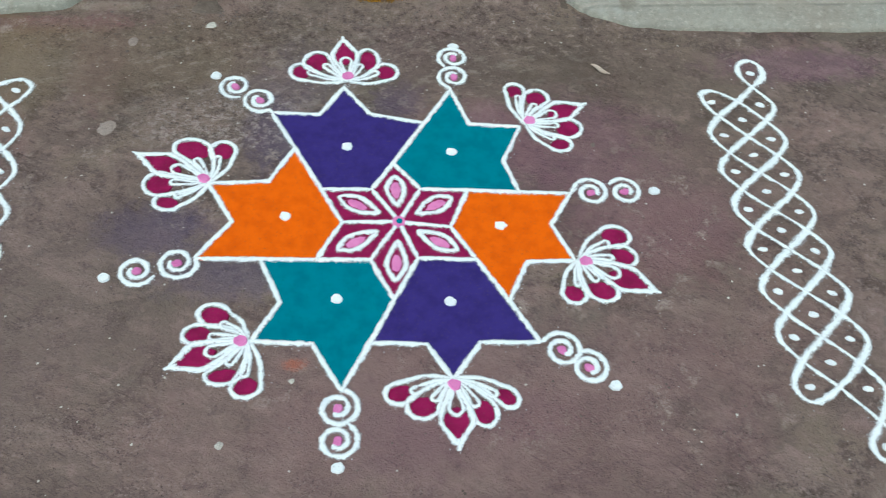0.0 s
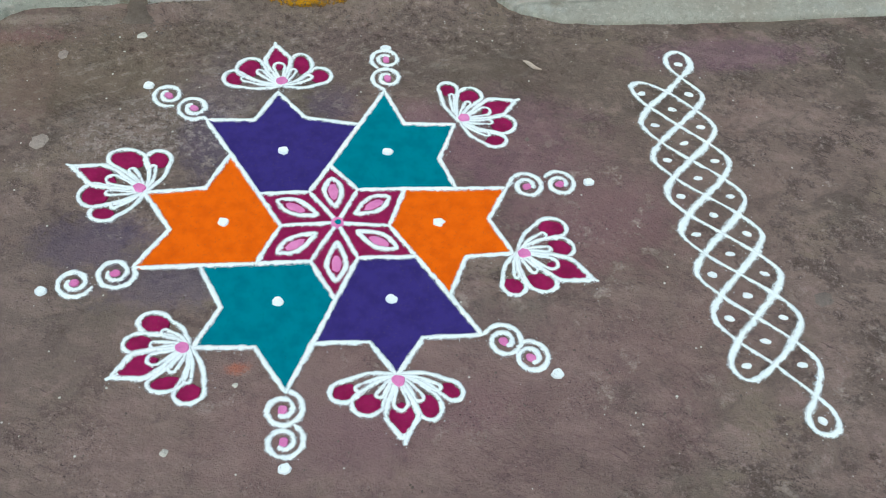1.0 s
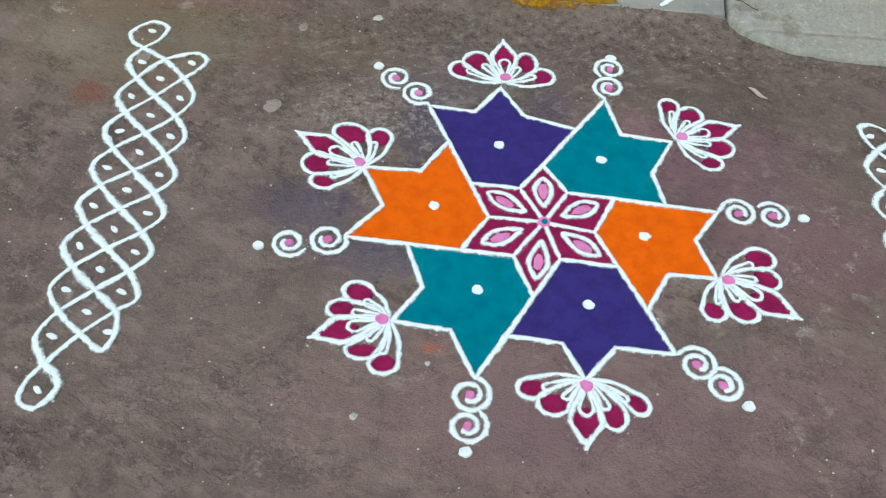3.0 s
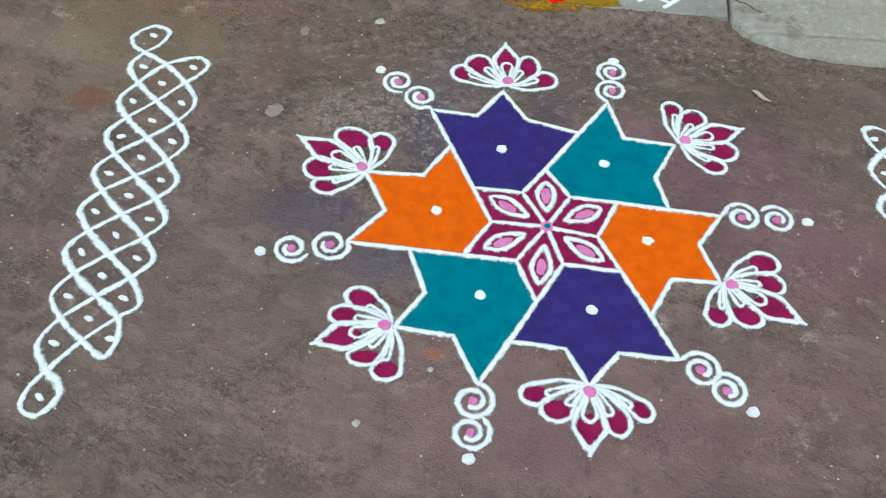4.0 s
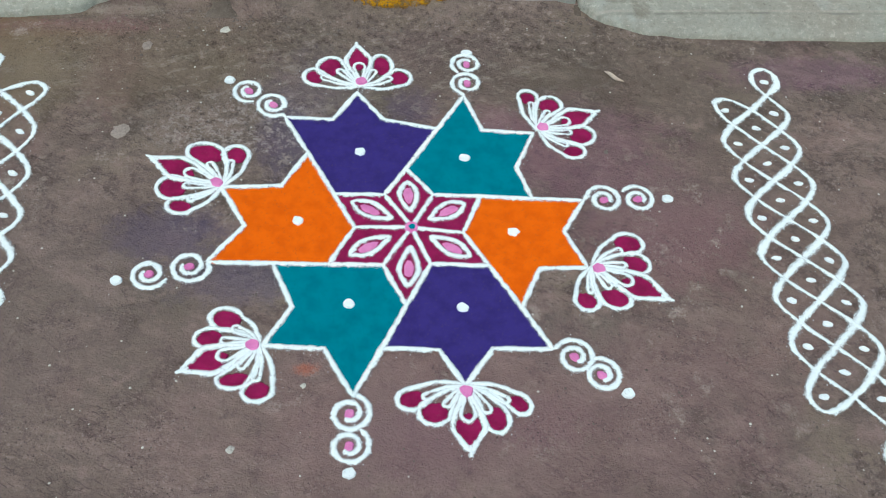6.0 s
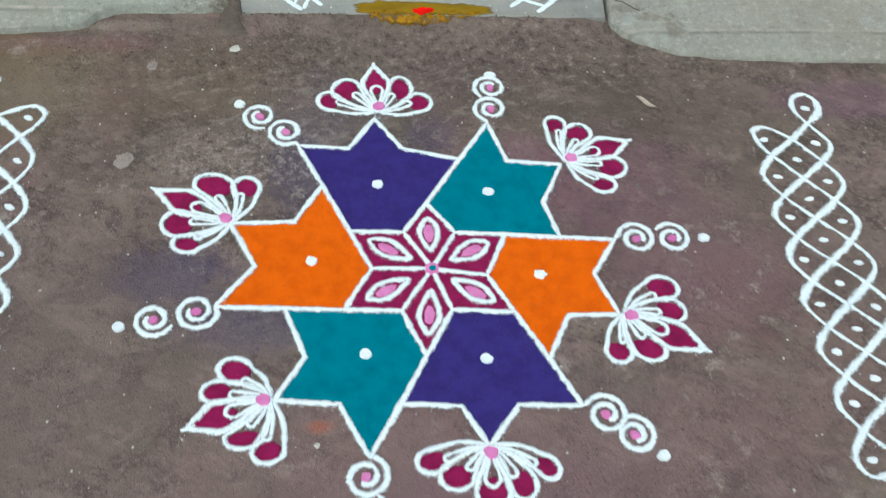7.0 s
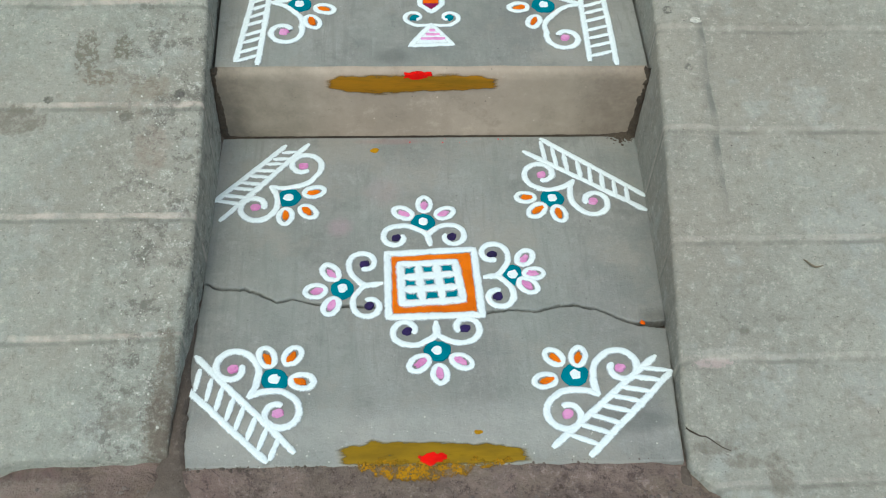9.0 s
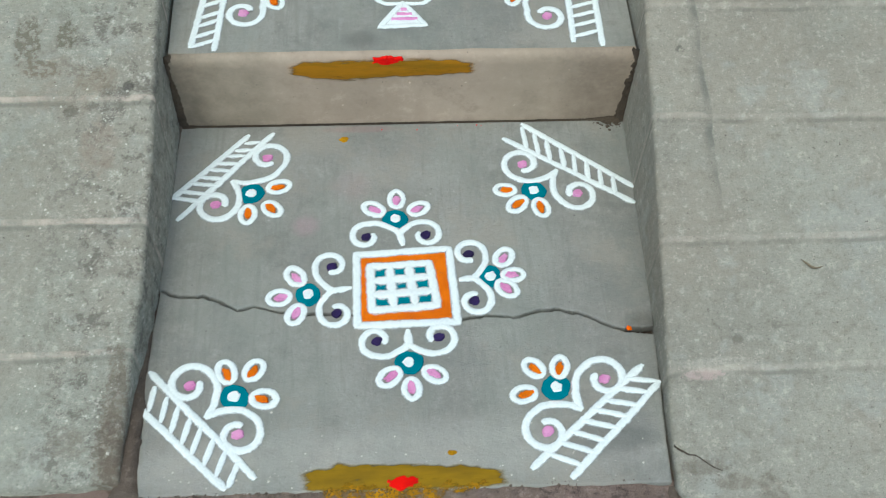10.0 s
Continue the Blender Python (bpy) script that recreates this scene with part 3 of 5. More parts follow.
def build_lower_slab():
    slab = thing("lower_slab", "grey trowelled cement slab with a long crack across it", "slab", kind="structure")
    gap = lambda x: 0.0020 + 0.0014 * abs(noise.noise((x * 33, 8, 0))) + 0.0012 * noise.noise((x * 12, 3, 0)) + 0.006 * max(0, (x - 0.385) / 0.06)
    left = lambda y: np.interp(y, (0.66, 0.70, 0.85, 1.0, 1.39), (-0.362, -0.368, -0.374, -0.370, -0.368)) + 0.003 * noise.noise((1, y * 25, 0))
    right = lambda y: np.interp(y, (0.66, 0.95, 1.2, 1.39), (0.424, 0.448, 0.463, 0.472)) + 0.003 * noise.noise((7, y * 25, 0))
    ci = [(-0.368 + (0.445 + 0.368) * i / 240) for i in range(241)]
    front = [(left(0.664) + (right(0.655) - left(0.664)) * i / 90, 0.661 - 0.009 * i / 90 + 0.003 * noise.noise((i * 0.35, 0, 0))) for i in range(91)]
    rs = [0.70 + 0.02 * i for i in range(11)]
    low = front + [(right(y), y) for y in rs] + [(x, crack_y(x) - gap(x)) for x in reversed(ci)] + [(left(y), y) for y in reversed([0.70 + 0.02 * i for i in range(15)])]
    prism("slab_front", low, -0.05, SLAB_Z, slab_mat, slab, bevel=0.0035, rag=0.002)
    us = [0.94 + 0.02 * i for i in range(23)]
    up = [(x, crack_y(x) + gap(x)) for x in ci] + [(right(y), y) for y in us] + [(0.468, 1.3875), (-0.366, 1.3875)] + [(left(y), y) for y in reversed(us[4:])]
    prism("slab_back", up, -0.05, SLAB_Z + 0.0008, slab_mat, slab, bevel=0.003)
    bed = mesh_object("crack_bed", [(-0.39, 0.67, 0.002), (0.48, 0.67, 0.002), (0.48, 1.385, 0.002), (-0.39, 1.385, 0.002)], [(0, 1, 2, 3)], dirt_shade_mat, slab, "dark dirt in the crack", smooth=False)
    return slab


build_lower_slab()


def build_upper_step():
    step = thing("upper_step", "cement step with a buff riser and grey tread", "step", kind="structure")
    # the riser block leans back a little and has a worn nosing
    nx = 60
    verts, faces = [], []
    rows = ((0.0, -0.03), (0.001, 0.03), (0.0, 0.08), (-0.002, 0.13), (-0.003, 0.17), (-0.002, 0.184), (0.0015, 0.1915), (0.006, 0.1945), (0.012, TREAD_Z))
    for i in range(nx + 1):
        x = -0.361 + (0.463 + 0.361) * i / nx
        for dy, z in rows:
            worn = 0.002 * noise.noise((x * 14, z * 30, 2))
            verts.append((x, RISER_Y + dy + worn, z))
    m = len(rows)
    for i in range(nx):
        for k in range(m - 1):
            a = i * m + k
            faces.append((a, a + m, a + m + 1, a + 1))
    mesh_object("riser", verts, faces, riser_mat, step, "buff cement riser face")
    verts = [(-0.361, RISER_Y + 0.0115, TREAD_Z - 0.0005), (0.463, RISER_Y + 0.0115, TREAD_Z - 0.0005), (0.485, 2.3, TREAD_Z), (-0.385, 2.3, TREAD_Z)]
    verts += [(x, y, -0.05) for x, y, z in verts]
    mesh_object("tread", verts, [(0, 1, 2, 3), (0, 4, 5, 1), (1, 5, 6, 2), (2, 6, 7, 3), (3, 7, 4, 0)], slab_mat, step, smooth=False)
    # dirt caught in the angle under the riser; this dark strip is also the joint's shadow
    verts, faces = [], []
    for i in range(121):
        x = -0.372 + 0.846 * i / 120
        deep = 0.0022 + 0.0022 * noise.noise((x * 40, 0, 3)) + 0.0012 * noise.noise((x * 130, 0, 6)) + (0.011 + 0.006 * noise.noise((x * 220, 2, 1))) * max(0, 1 - abs(x - 0.450) / 0.05) + 0.006 * max(0, 1 - abs(x + 0.36) / 0.03)
        verts += [(x, RISER_Y - 0.0005, SLAB_Z + 0.0025 + deep * 0.6), (x, RISER_Y - deep * 0.5, SLAB_Z + 0.0025), (x, RISER_Y - deep, SLAB_Z - 0.002)]
    for i in range(120):
        for k in range(2):
            a = i * 3 + k
            faces.append((a, a + 1, a + 4, a + 3))
    mesh_object("angle_dirt_shade", verts, faces, dirt_shade_mat, step, "dark dirt and joint shadow in the angle under the riser")
    return step


build_upper_step()


def build_earth_fillet():
    """Trodden earth banked against the foot of the slab."""
    verts, faces = [], []
    n = 120
    for i in range(n + 1):
        x = -0.40 + 0.84 * i / n
        wide = 0.05 + 0.02 * noise.noise((x * 6, 1, 1))
        for t, z in ((0.0, 0.0185), (0.15, 0.0165), (0.4, 0.010), (0.7, 0.004), (1.0, -0.002)):
            verts.append((x, 0.6605 - t * wide + 0.0025 * noise.noise((x * 40, t, 2)), z + 0.0018 * noise.noise((x * 50, t * 3, 5)) - 0.014 * max(0, abs(x - 0.02) - 0.36) / 0.06))
    for i in range(n):
        for k in range(4):
            a = i * 5 + k
            faces.append((a, a + 1, a + 6, a + 5))
    ob = mesh_object("earth_fillet", verts, faces, ground_mat)
    return tagged(ob, "brown earth banked against the foot of the slab", "earth", kind="structure")


build_earth_fillet()


def ramp_height(x, y, side):
    plane = 0.325 * (y - 0.62)
    soft = 0.02
    z = 0.014 + soft * math.log(1 + math.exp(min(30, (plane - 0.010) / soft)))
    first = 0.865 if side < 0 else 0.812
    # low ribs across the slope, a hand's length apart
    k = (y - first) / 0.2035
    f = k - math.floor(k)
    if k > -0.5:
        d = min(f, 1 - f) * 0.2035
        worn = 0.6 + 0.5 * noise.noise((x * 6, round(k) * 3.7, side))
        z += 0.003 * worn * math.exp(-(d / 0.005) ** 2) + (0.004 * worn * math.exp(-d / 0.07) if f < 0.5 else -0.002 * math.exp(-d / 0.02))
    if side > 0 and y > 1.02:
        z += 0.006 * (1 / (1 + math.exp(max(-40, min(40, (x - 0.553 - 0.006 * math.sin(y * 9)) / 0.0012))))) * min(1, (y - 1.02) / 0.15)
    z += 0.0022 * noise.noise((x * 7, y * 7, 5)) + 0.0012 * noise.noise((x * 30, y * 30, 6))
    return z


def build_ramp(side):
    name = "ramp_west" if side < 0 else "ramp_east"
    if side < 0:
        inner = lambda y: float(np.interp(y, (0.6, 0.70, 0.846, 0.957, 1.155, 1.43, 2.3), (-0.394, -0.390, -0.381, -0.371, -0.365, -0.367, -0.39)))
        toe = lambda x: float(np.interp(-x, (0.36, 0.62, 0.656, 0.69, 0.74, 0.86, 1.3, 3.0), (0.682, 0.679, 0.664, 0.631, 0.624, 0.615, 0.59, 0.58)))
    else:
        inner = lambda y: float(np.interp(y, (0.5, 0.69, 0.812, 0.994, 1.212, 1.43, 2.3), (0.427, 0.430, 0.435, 0.446, 0.457, 0.467, 0.49)))
        toe = lambda x: float(np.interp(x, (0.42, 0.458, 0.504, 0.565, 0.65, 0.89, 3.0), (0.660, 0.612, 0.582, 0.556, 0.542, 0.531, 0.52)))
    offs = [0.0, 0.0, 0.0, 0.0025, 0.008, 0.016] + [0.03 + 0.0125 * i for i in range(45)] + [0.65, 0.8, 1.0, 1.4, 2.0, 2.6, 2.6]
    drop = [None, 0.016, 0.009, 0.0035, 0.0008, 0.0] + [0.0] * 60
    ny = 330
    verts, faces = [], []
    for i, off in enumerate(offs):
        for j in range(ny + 2):
            t = max(0, j - 1) / ny
            x = inner(0.68 + 1.6 * t) + side * off
            y0 = toe(x) + 0.006 * noise.noise((x * 20, 1, side)) + 0.003 * noise.noise((x * 75, 2, side))
            y = y0 + (2.3 - y0) * t
            chew = 0.004 * noise.noise((y * 22, 3, side)) + 0.002 * noise.noise((y * 80, 9, side)) if i < 5 else 0
            z = ramp_height(x, y, side)
            edge = (y - y0)
            z = z - 0.012 * math.exp(-edge / 0.012)
            if i == 0 or j == 0 or i == len(offs) - 1:
                z = -0.03
            else:
                z -= drop[i]
            verts.append((x + side * abs(chew), y, z))
    m = ny + 2
    for i in range(len(offs) - 1):
        for j in range(m - 1):
            a = i * m + j
            f = (a, a + m, a + m + 1, a + 1)
            faces.append(f if side > 0 else f[::-1])
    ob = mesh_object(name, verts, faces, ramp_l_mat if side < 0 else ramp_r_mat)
    label = "pale rough cement ramp with low cross ribs" if side > 0 else "weathered cement ramp with cross ribs and dark stains"
    return tagged(ob, label, "ramp", kind="structure")


build_ramp(-1)
build_ramp(1)


def build_ramp_crack():
    """A dark crack that runs from the slab's corner across the toe of the pale ramp."""
    line = curve_points([(0.432, 0.702), (0.449, 0.690), (0.466, 0.684), (0.484, 0.670), (0.500, 0.662)], step=0.003)
    verts, faces = [], []
    for i, (x, y) in enumerate(line):
        half = 0.0019 * (1 - 0.75 * i / len(line)) * (1 + 0.5 * noise.noise((x * 160, y * 160, 0)))
        y += 0.0015 * noise.noise((x * 120, 1, 0))
        for u, lift in ((-1, -0.001), (-0.5, 0.0014), (0.5, 0.0014), (1, -0.001)):
            verts.append((x, y + u * half, ramp_height(x, y, 1) - 0.012 * math.exp(-max(0, y - 0.60) / 0.012) + lift))
    for i in range(len(line) - 1):
        for k in range(3):
            a = i * 4 + k
            faces.append((a, a + 4, a + 5, a + 1))
    ob = mesh_object("ramp_crack", verts, faces, dirt_shade_mat)
    return tagged(ob, "dark dirt-filled crack across the toe of the pale ramp", "crack", kind="structure")


build_ramp_crack()


def build_joint_mud(side):
    """Earth packed into the joint between slab and ramp."""
    verts, faces = [], []
    n = 150
    for i in range(n + 1):
        t = i / n
        y = 0.600 + 0.795 * t
        if side < 0:
            mid = float(np.interp(y, (0.65, 0.85, 1.0, 1.39), (-0.384, -0.383, -0.374, -0.372)))
            wide = float(np.interp(y, (0.60, 0.65, 0.78, 0.86, 0.95, 1.3, 1.36, 1.39), (0.055, 0.032, 0.024, 0.017, 0.011, 0.009, 0.011, 0.013)))
            top = float(np.interp(y, (0.60, 0.63, 0.67, 0.73, 0.82, 0.95, 1.3, 1.39), (-0.006, 0.006, 0.018, 0.030, 0.034, 0.018, 0.016, 0.028)))
        else:
            mid = float(np.interp(y, (0.65, 0.95, 1.39), (0.428, 0.449, 0.470)))
            wide = float(np.interp(y, (0.60, 0.65, 0.7, 1.2, 1.33, 1.39), (0.020, 0.010, 0.006, 0.005, 0.010, 0.016)))
            top = float(np.interp(y, (0.60, 0.64, 0.75, 1.25, 1.39), (-0.006, 0.004, 0.006, 0.005, 0.016)))
        wide *= 1 + 0.5 * noise.noise((y * 28, side, 0)) + 0.35 * noise.noise((y * 90, side, 4))
        for u in (-1, -0.5, 0, 0.5, 1):
            z = top * (1 - 0.5 * u * u) + 0.003 * noise.noise((u * 3, y * 60, side)) if abs(u) < 1 else min(-0.01, top)
            verts.append((mid + u * wide, y, z))
    for i in range(n):
        for k in range(4):
            a = i * 5 + k
            faces.append((a, a + 1, a + 6, a + 5))
    ob = mesh_object("joint_dirt", verts, faces, mud_mat)
    return tagged(ob, "dark damp earth packed in the joint beside the slab", "dirt", kind="structure")


build_joint_mud(-1)
build_joint_mud(1)


def build_corner_dirt_shade(side):
    """Crumbling earth and broken plaster up the corner between riser and ramp; the dark strip also stands in for the
    corner's shadow.
    """
    verts, faces = [], []
    n = 92
    for i in range(n + 1):
        z = 0.012 + 0.19 * i / n
        edge = -0.366 + 0.002 if side < 0 else 0.464
        wide = float(np.interp(z, (0.0, 0.03, 0.06, 0.14, 0.2), (0.022, 0.016, 0.012, 0.011, 0.008) if side > 0 else (0.020, 0.014, 0.011, 0.009, 0.008)))
        wide *= 1 + 0.55 * noise.noise((z * 45, side * 3, 4)) + 0.16 * noise.noise((z * 190, side * 3, 7))
        for u in (1.0, 0.7, 0.4, 0.1, -0.4):
            out = wide * (1 - abs(u)) * 0.35 + 0.004 * noise.noise((u * 7, z * 140, side * 5))
            verts.append((edge - side * wide * u, RISER_Y - 0.0008 - max(0, out) if u < 1 else RISER_Y + 0.004, z))
    for i in range(n):
        for k in range(4):
            a = i * 5 + k
            f = (a, a + 1, a + 6, a + 5)
            faces.append(f if side > 0 else f[::-1])
    ob = mesh_object("corner_dirt_shade", verts, faces, dirt_shade_mat)
    return tagged(ob, "dark crumbling earth and shadow line in the corner beside the riser", "dirt", kind="structure")


build_corner_dirt_shade(-1)
build_corner_dirt_shade(1)


def build_house_wall():
    v = [(x, y, z) for z in (-0.05, 3.2) for x, y in ((-4, 2.3), (4, 2.3), (4, 2.5), (-4, 2.5))]
    ob = mesh_object("wall_house", v, [(0, 1, 5, 4), (1, 2, 6, 5), (2, 3, 7, 6), (3, 0, 4, 7), (4, 5, 6, 7)], wall_mat, smooth=False)
    tagged(ob, "plain plastered house wall behind the steps", "wall", kind="structure")


build_house_wall()


# ---- the large star rangoli ----
STEP, TURN = 0.105, -4.9
# how far the hand strayed from the grid at the corners of each star, in millimetres
STRAY = [
    [(-3, 4), (-10, 4), (-18, -3), (-11, 12), (-16, -2), (-3, -13), (4, -16)],
    [(-1, 2), (-16, -4), (-16, -6), (-3, -14), (-26, 5), (-13, -6), (-15, -31)],
    [(-29, 0), (-20, 9), (-33, 16), (-19, 8), (-6, 7), (-6, -7), (-26, -8)],
    [(-5, 13), (-7, 8), (-3, 23), (2, 1), (8, -1), (-14, 7), (-23, 2)],
    [(14, -8), (11, -6), (11, -5), (-1, -11), (8, -12), (2, -2), (-7, 2)],
    [(-6, -12), (-1, -14), (-3, -13), (8, -2), (-14, -7), (-3, -6), (7, 3)],
]


DOTS = [(-0.091, 0.198), (0.119, 0.177), (0.195, -0.016), (0.081, -0.188), (-0.123, -0.172), (-0.215, 0.022)]


def star_corners(k):
    a = 120 - 60 * k + TURN
    cx, cy = polar(0, 0, a, 2 * STEP)
    ax, r = a - 30, math.sqrt(3) * STEP
    ideal = [polar(cx, cy, ax + d, q) for d, q in ((60, r), (30, STEP), (0, r), (-30, STEP), (-60, r), (-150, STEP), (150, STEP))]
    return [(x + u / 1000, y + v / 1000) for (x, y), (u, v) in zip(ideal, STRAY[k])]


def petal(x, y, angle, length, half, bend=0.0, point=False, start=0.0, stop=1.0, slim=1.0):
    """A closed petal outline that starts at (x, y); bend leans its end to the left."""
    ts = [0.0, 0.2, 0.42, 0.62, 0.8, 0.93, 1.0]
    ws = [0.05, 0.55, 0.95, 1.0, 0.78, 0.35, 0.0] if point == "leaf" else [0.10, 0.42, 0.85, 1.0, 0.62, 0.22, 0.0] if point else [0.10, 0.34, 0.62, 0.88, 1.0, 0.78, 0.0]
    left, right = [], []
    use = [start + (stop - start) * i / 8 for i in range(9)]
    for t in use:
        w = half * slim * float(np.interp(t, ts, ws))
        if start > 0:
            w *= math.sin(math.pi * min(1, max(0, (t - start) / (stop - start))) ** 0.8) ** 0.45 if not point else min(1, 4 * (t - start + 0.02) / (stop - start))
        u, v = t * length, bend * length * math.sin(t * math.pi * 0.5) * t
        c, s = math.cos(radians(angle)), math.sin(radians(angle))
        for lst, sg in ((left, 1), (right, -1)):
            p, q = u, v + sg * w
            lst.append((x + c * p - s * q, y + s * p + c * q))
    return left + right[-2 if start == 0 else -1::-1]


def spiral(x, y, r, turns, start, way=1, r0=0.25):
    """Points of a curl that winds from its rim in towards its heart."""
    n = int(turns * 14)
    out = []
    for i in range(n + 1):
        t = i / n
        rr = r * (1 - (1 - r0) * t)
        a = radians(start) + way * turns * math.tau * t
        out.append((x + rr * math.cos(a), y + rr * math.sin(a)))
    return out


# first curl x, y, heading of the row, distance to the second curl, distance on to the dot
CURLS = [
    (-0.266, 0.336, 141, 0.066, 0.053), (0.146, 0.395, 86, 0.060, 0.036), (0.388, 0.061, 0, 0.068, 0.060),
    (0.270, -0.298, -43, 0.057, 0.055), (-0.129, -0.392, -92, 0.060, 0.047), (-0.411, -0.078, 192, 0.072, 0.058),
]


def drop_outline(x, y, cx, cy, rx, ry, turn, sag):
    """A petal line drawn from (x, y) out round an oval and back; sag bows its sides."""
    c, q = math.cos(radians(turn)), math.sin(radians(turn))
    rim = []
    for i in range(24):
        a = math.tau * i / 24
        u, v = rx * math.cos(a), ry * math.sin(a)
        rim.append((cx + c * u - q * v, cy + q * u + c * v))
    aim = math.atan2(cy - y, cx - x)
    lean = [(math.atan2(v - y, u - x) - aim + math.pi) % math.tau - math.pi for u, v in rim]
    i0, i1 = lean.index(min(lean)), lean.index(max(lean))
    arc = [rim[(i0 + n) % 24] for n in range((i1 - i0) % 24 + 1)]
    side = (-math.sin(aim) * sag, math.cos(aim) * sag)
    ends = [((x + u) / 2 + side[0], (y + v) / 2 + side[1]) for u, v in (arc[0], arc[-1])]
    return [(x, y), ends[0]] + arc[::2] + ([arc[-1]] if len(arc) % 2 == 0 else []) + [ends[1]]


def build_lotus(k, x, y, tip, length, sides):
    """Four side petals (angle, reach, half length, half width and turn of their fill) and one pointed petal."""
    lotus = thing("lotus_motif", "white powder lotus with maroon petals at a star tip", "rangoli", "lotus motifs round the star")
    ox, oy = polar(x, y, tip + 180, 0.011)
    for i, (a, far, rx, ry, turn) in enumerate(sides):
        away = 1 if ((a - tip + 180) % 360 - 180) > 0 else -1
        cx, cy = polar(x, y, a, far)
        sag = away * (0.010 if i < 2 else 0.006)
        p = drop_outline(ox, oy, cx, cy, rx + 0.0050, ry + 0.0050, turn, sag)
        ob = trail_object("petal", [(curve_points(p, True), True)], 0.0088, white_powder, lotus, "white powder petal outline", seed=k * 3.0 + i, base=0.0012 + 0.0003 * i)
        nx, ny = polar(x, y, a, far - 0.6 * rx - 0.014)
        trail_object("inner_stroke", [(curve_points(drop_outline(ox, oy, nx, ny, 0.0080, 0.0065, a, sag * 0.5), True), True)], 0.0068, white_powder, ob, seed=k + 11.0 * i, base=0.0024)
        heap("petal_fill", oval(cx, cy, rx, ry, turn, uneven=0.16, seed=k + i), 0.0026, maroon, ob, "maroon powder", seed=k)
    p = petal(x, y, tip, length * 0.92, 0.0275, 0.0, point=True)
    ob = trail_object("tip_petal", [(curve_points(p, True), True), (curve_points([polar(x, y, tip, length * 0.84), polar(x, y, tip, length * 1.02)]), False)], 0.0098, white_powder, lotus, "pointed white powder petal outline", seed=k * 3.0 + 7, base=0.003)
    cx, cy = polar(x, y, tip, length * 0.36)
    trail_object("inner_stroke", [(curve_points(drop_outline(x, y, cx, cy, 0.0140, 0.0120, tip, 0.0), True), True)], 0.0070, white_powder, ob, seed=k + 5.0, base=0.003)
    heap("petal_fill", curve_points(petal(x, y, tip, length * 0.92, 0.0275, 0.0, point=True, start=0.36, stop=0.95, slim=0.84), True, step=0.006), 0.0036, maroon, ob, "maroon powder", seed=k)
    dot("bud", x, y, 0.0125, pink, lotus, "pink powder dot", seed=k + 0.5, high=0.0098, flat=0.9)


def build_curls(k, tip):
    x, y, way, step1, step2 = CURLS[k]
    row = thing("curl_motif", "two white powder curls with pink hearts and a dot", "rangoli", "curl motifs round the star")
    x2, y2 = polar(x, y, way, step1)
    for i, (u, v, r, sg) in enumerate(((x, y, 0.0365, -1), (x2, y2, 0.0350, -1))):
        ob = trail_object("curl", [(curve_points(([tip] if i == 0 else []) + spiral(u, v, r, 1.55, way + 160 - 12 * i, sg, 0.30)), False)], 0.0098, white_powder, row, "white powder curl", seed=20 + k * 2.0 + i)
        dot("curl_heart", u, v, 0.0098, pink, ob, "pink powder", seed=k + 0.2 + 0.1 * i, high=0.004, flat=0.78, turn=way)
    dot("end_dot", *polar(x2, y2, way, step2), 0.0115, white_dot, row, "white powder dot", seed=k + 0.4, flat=0.85)


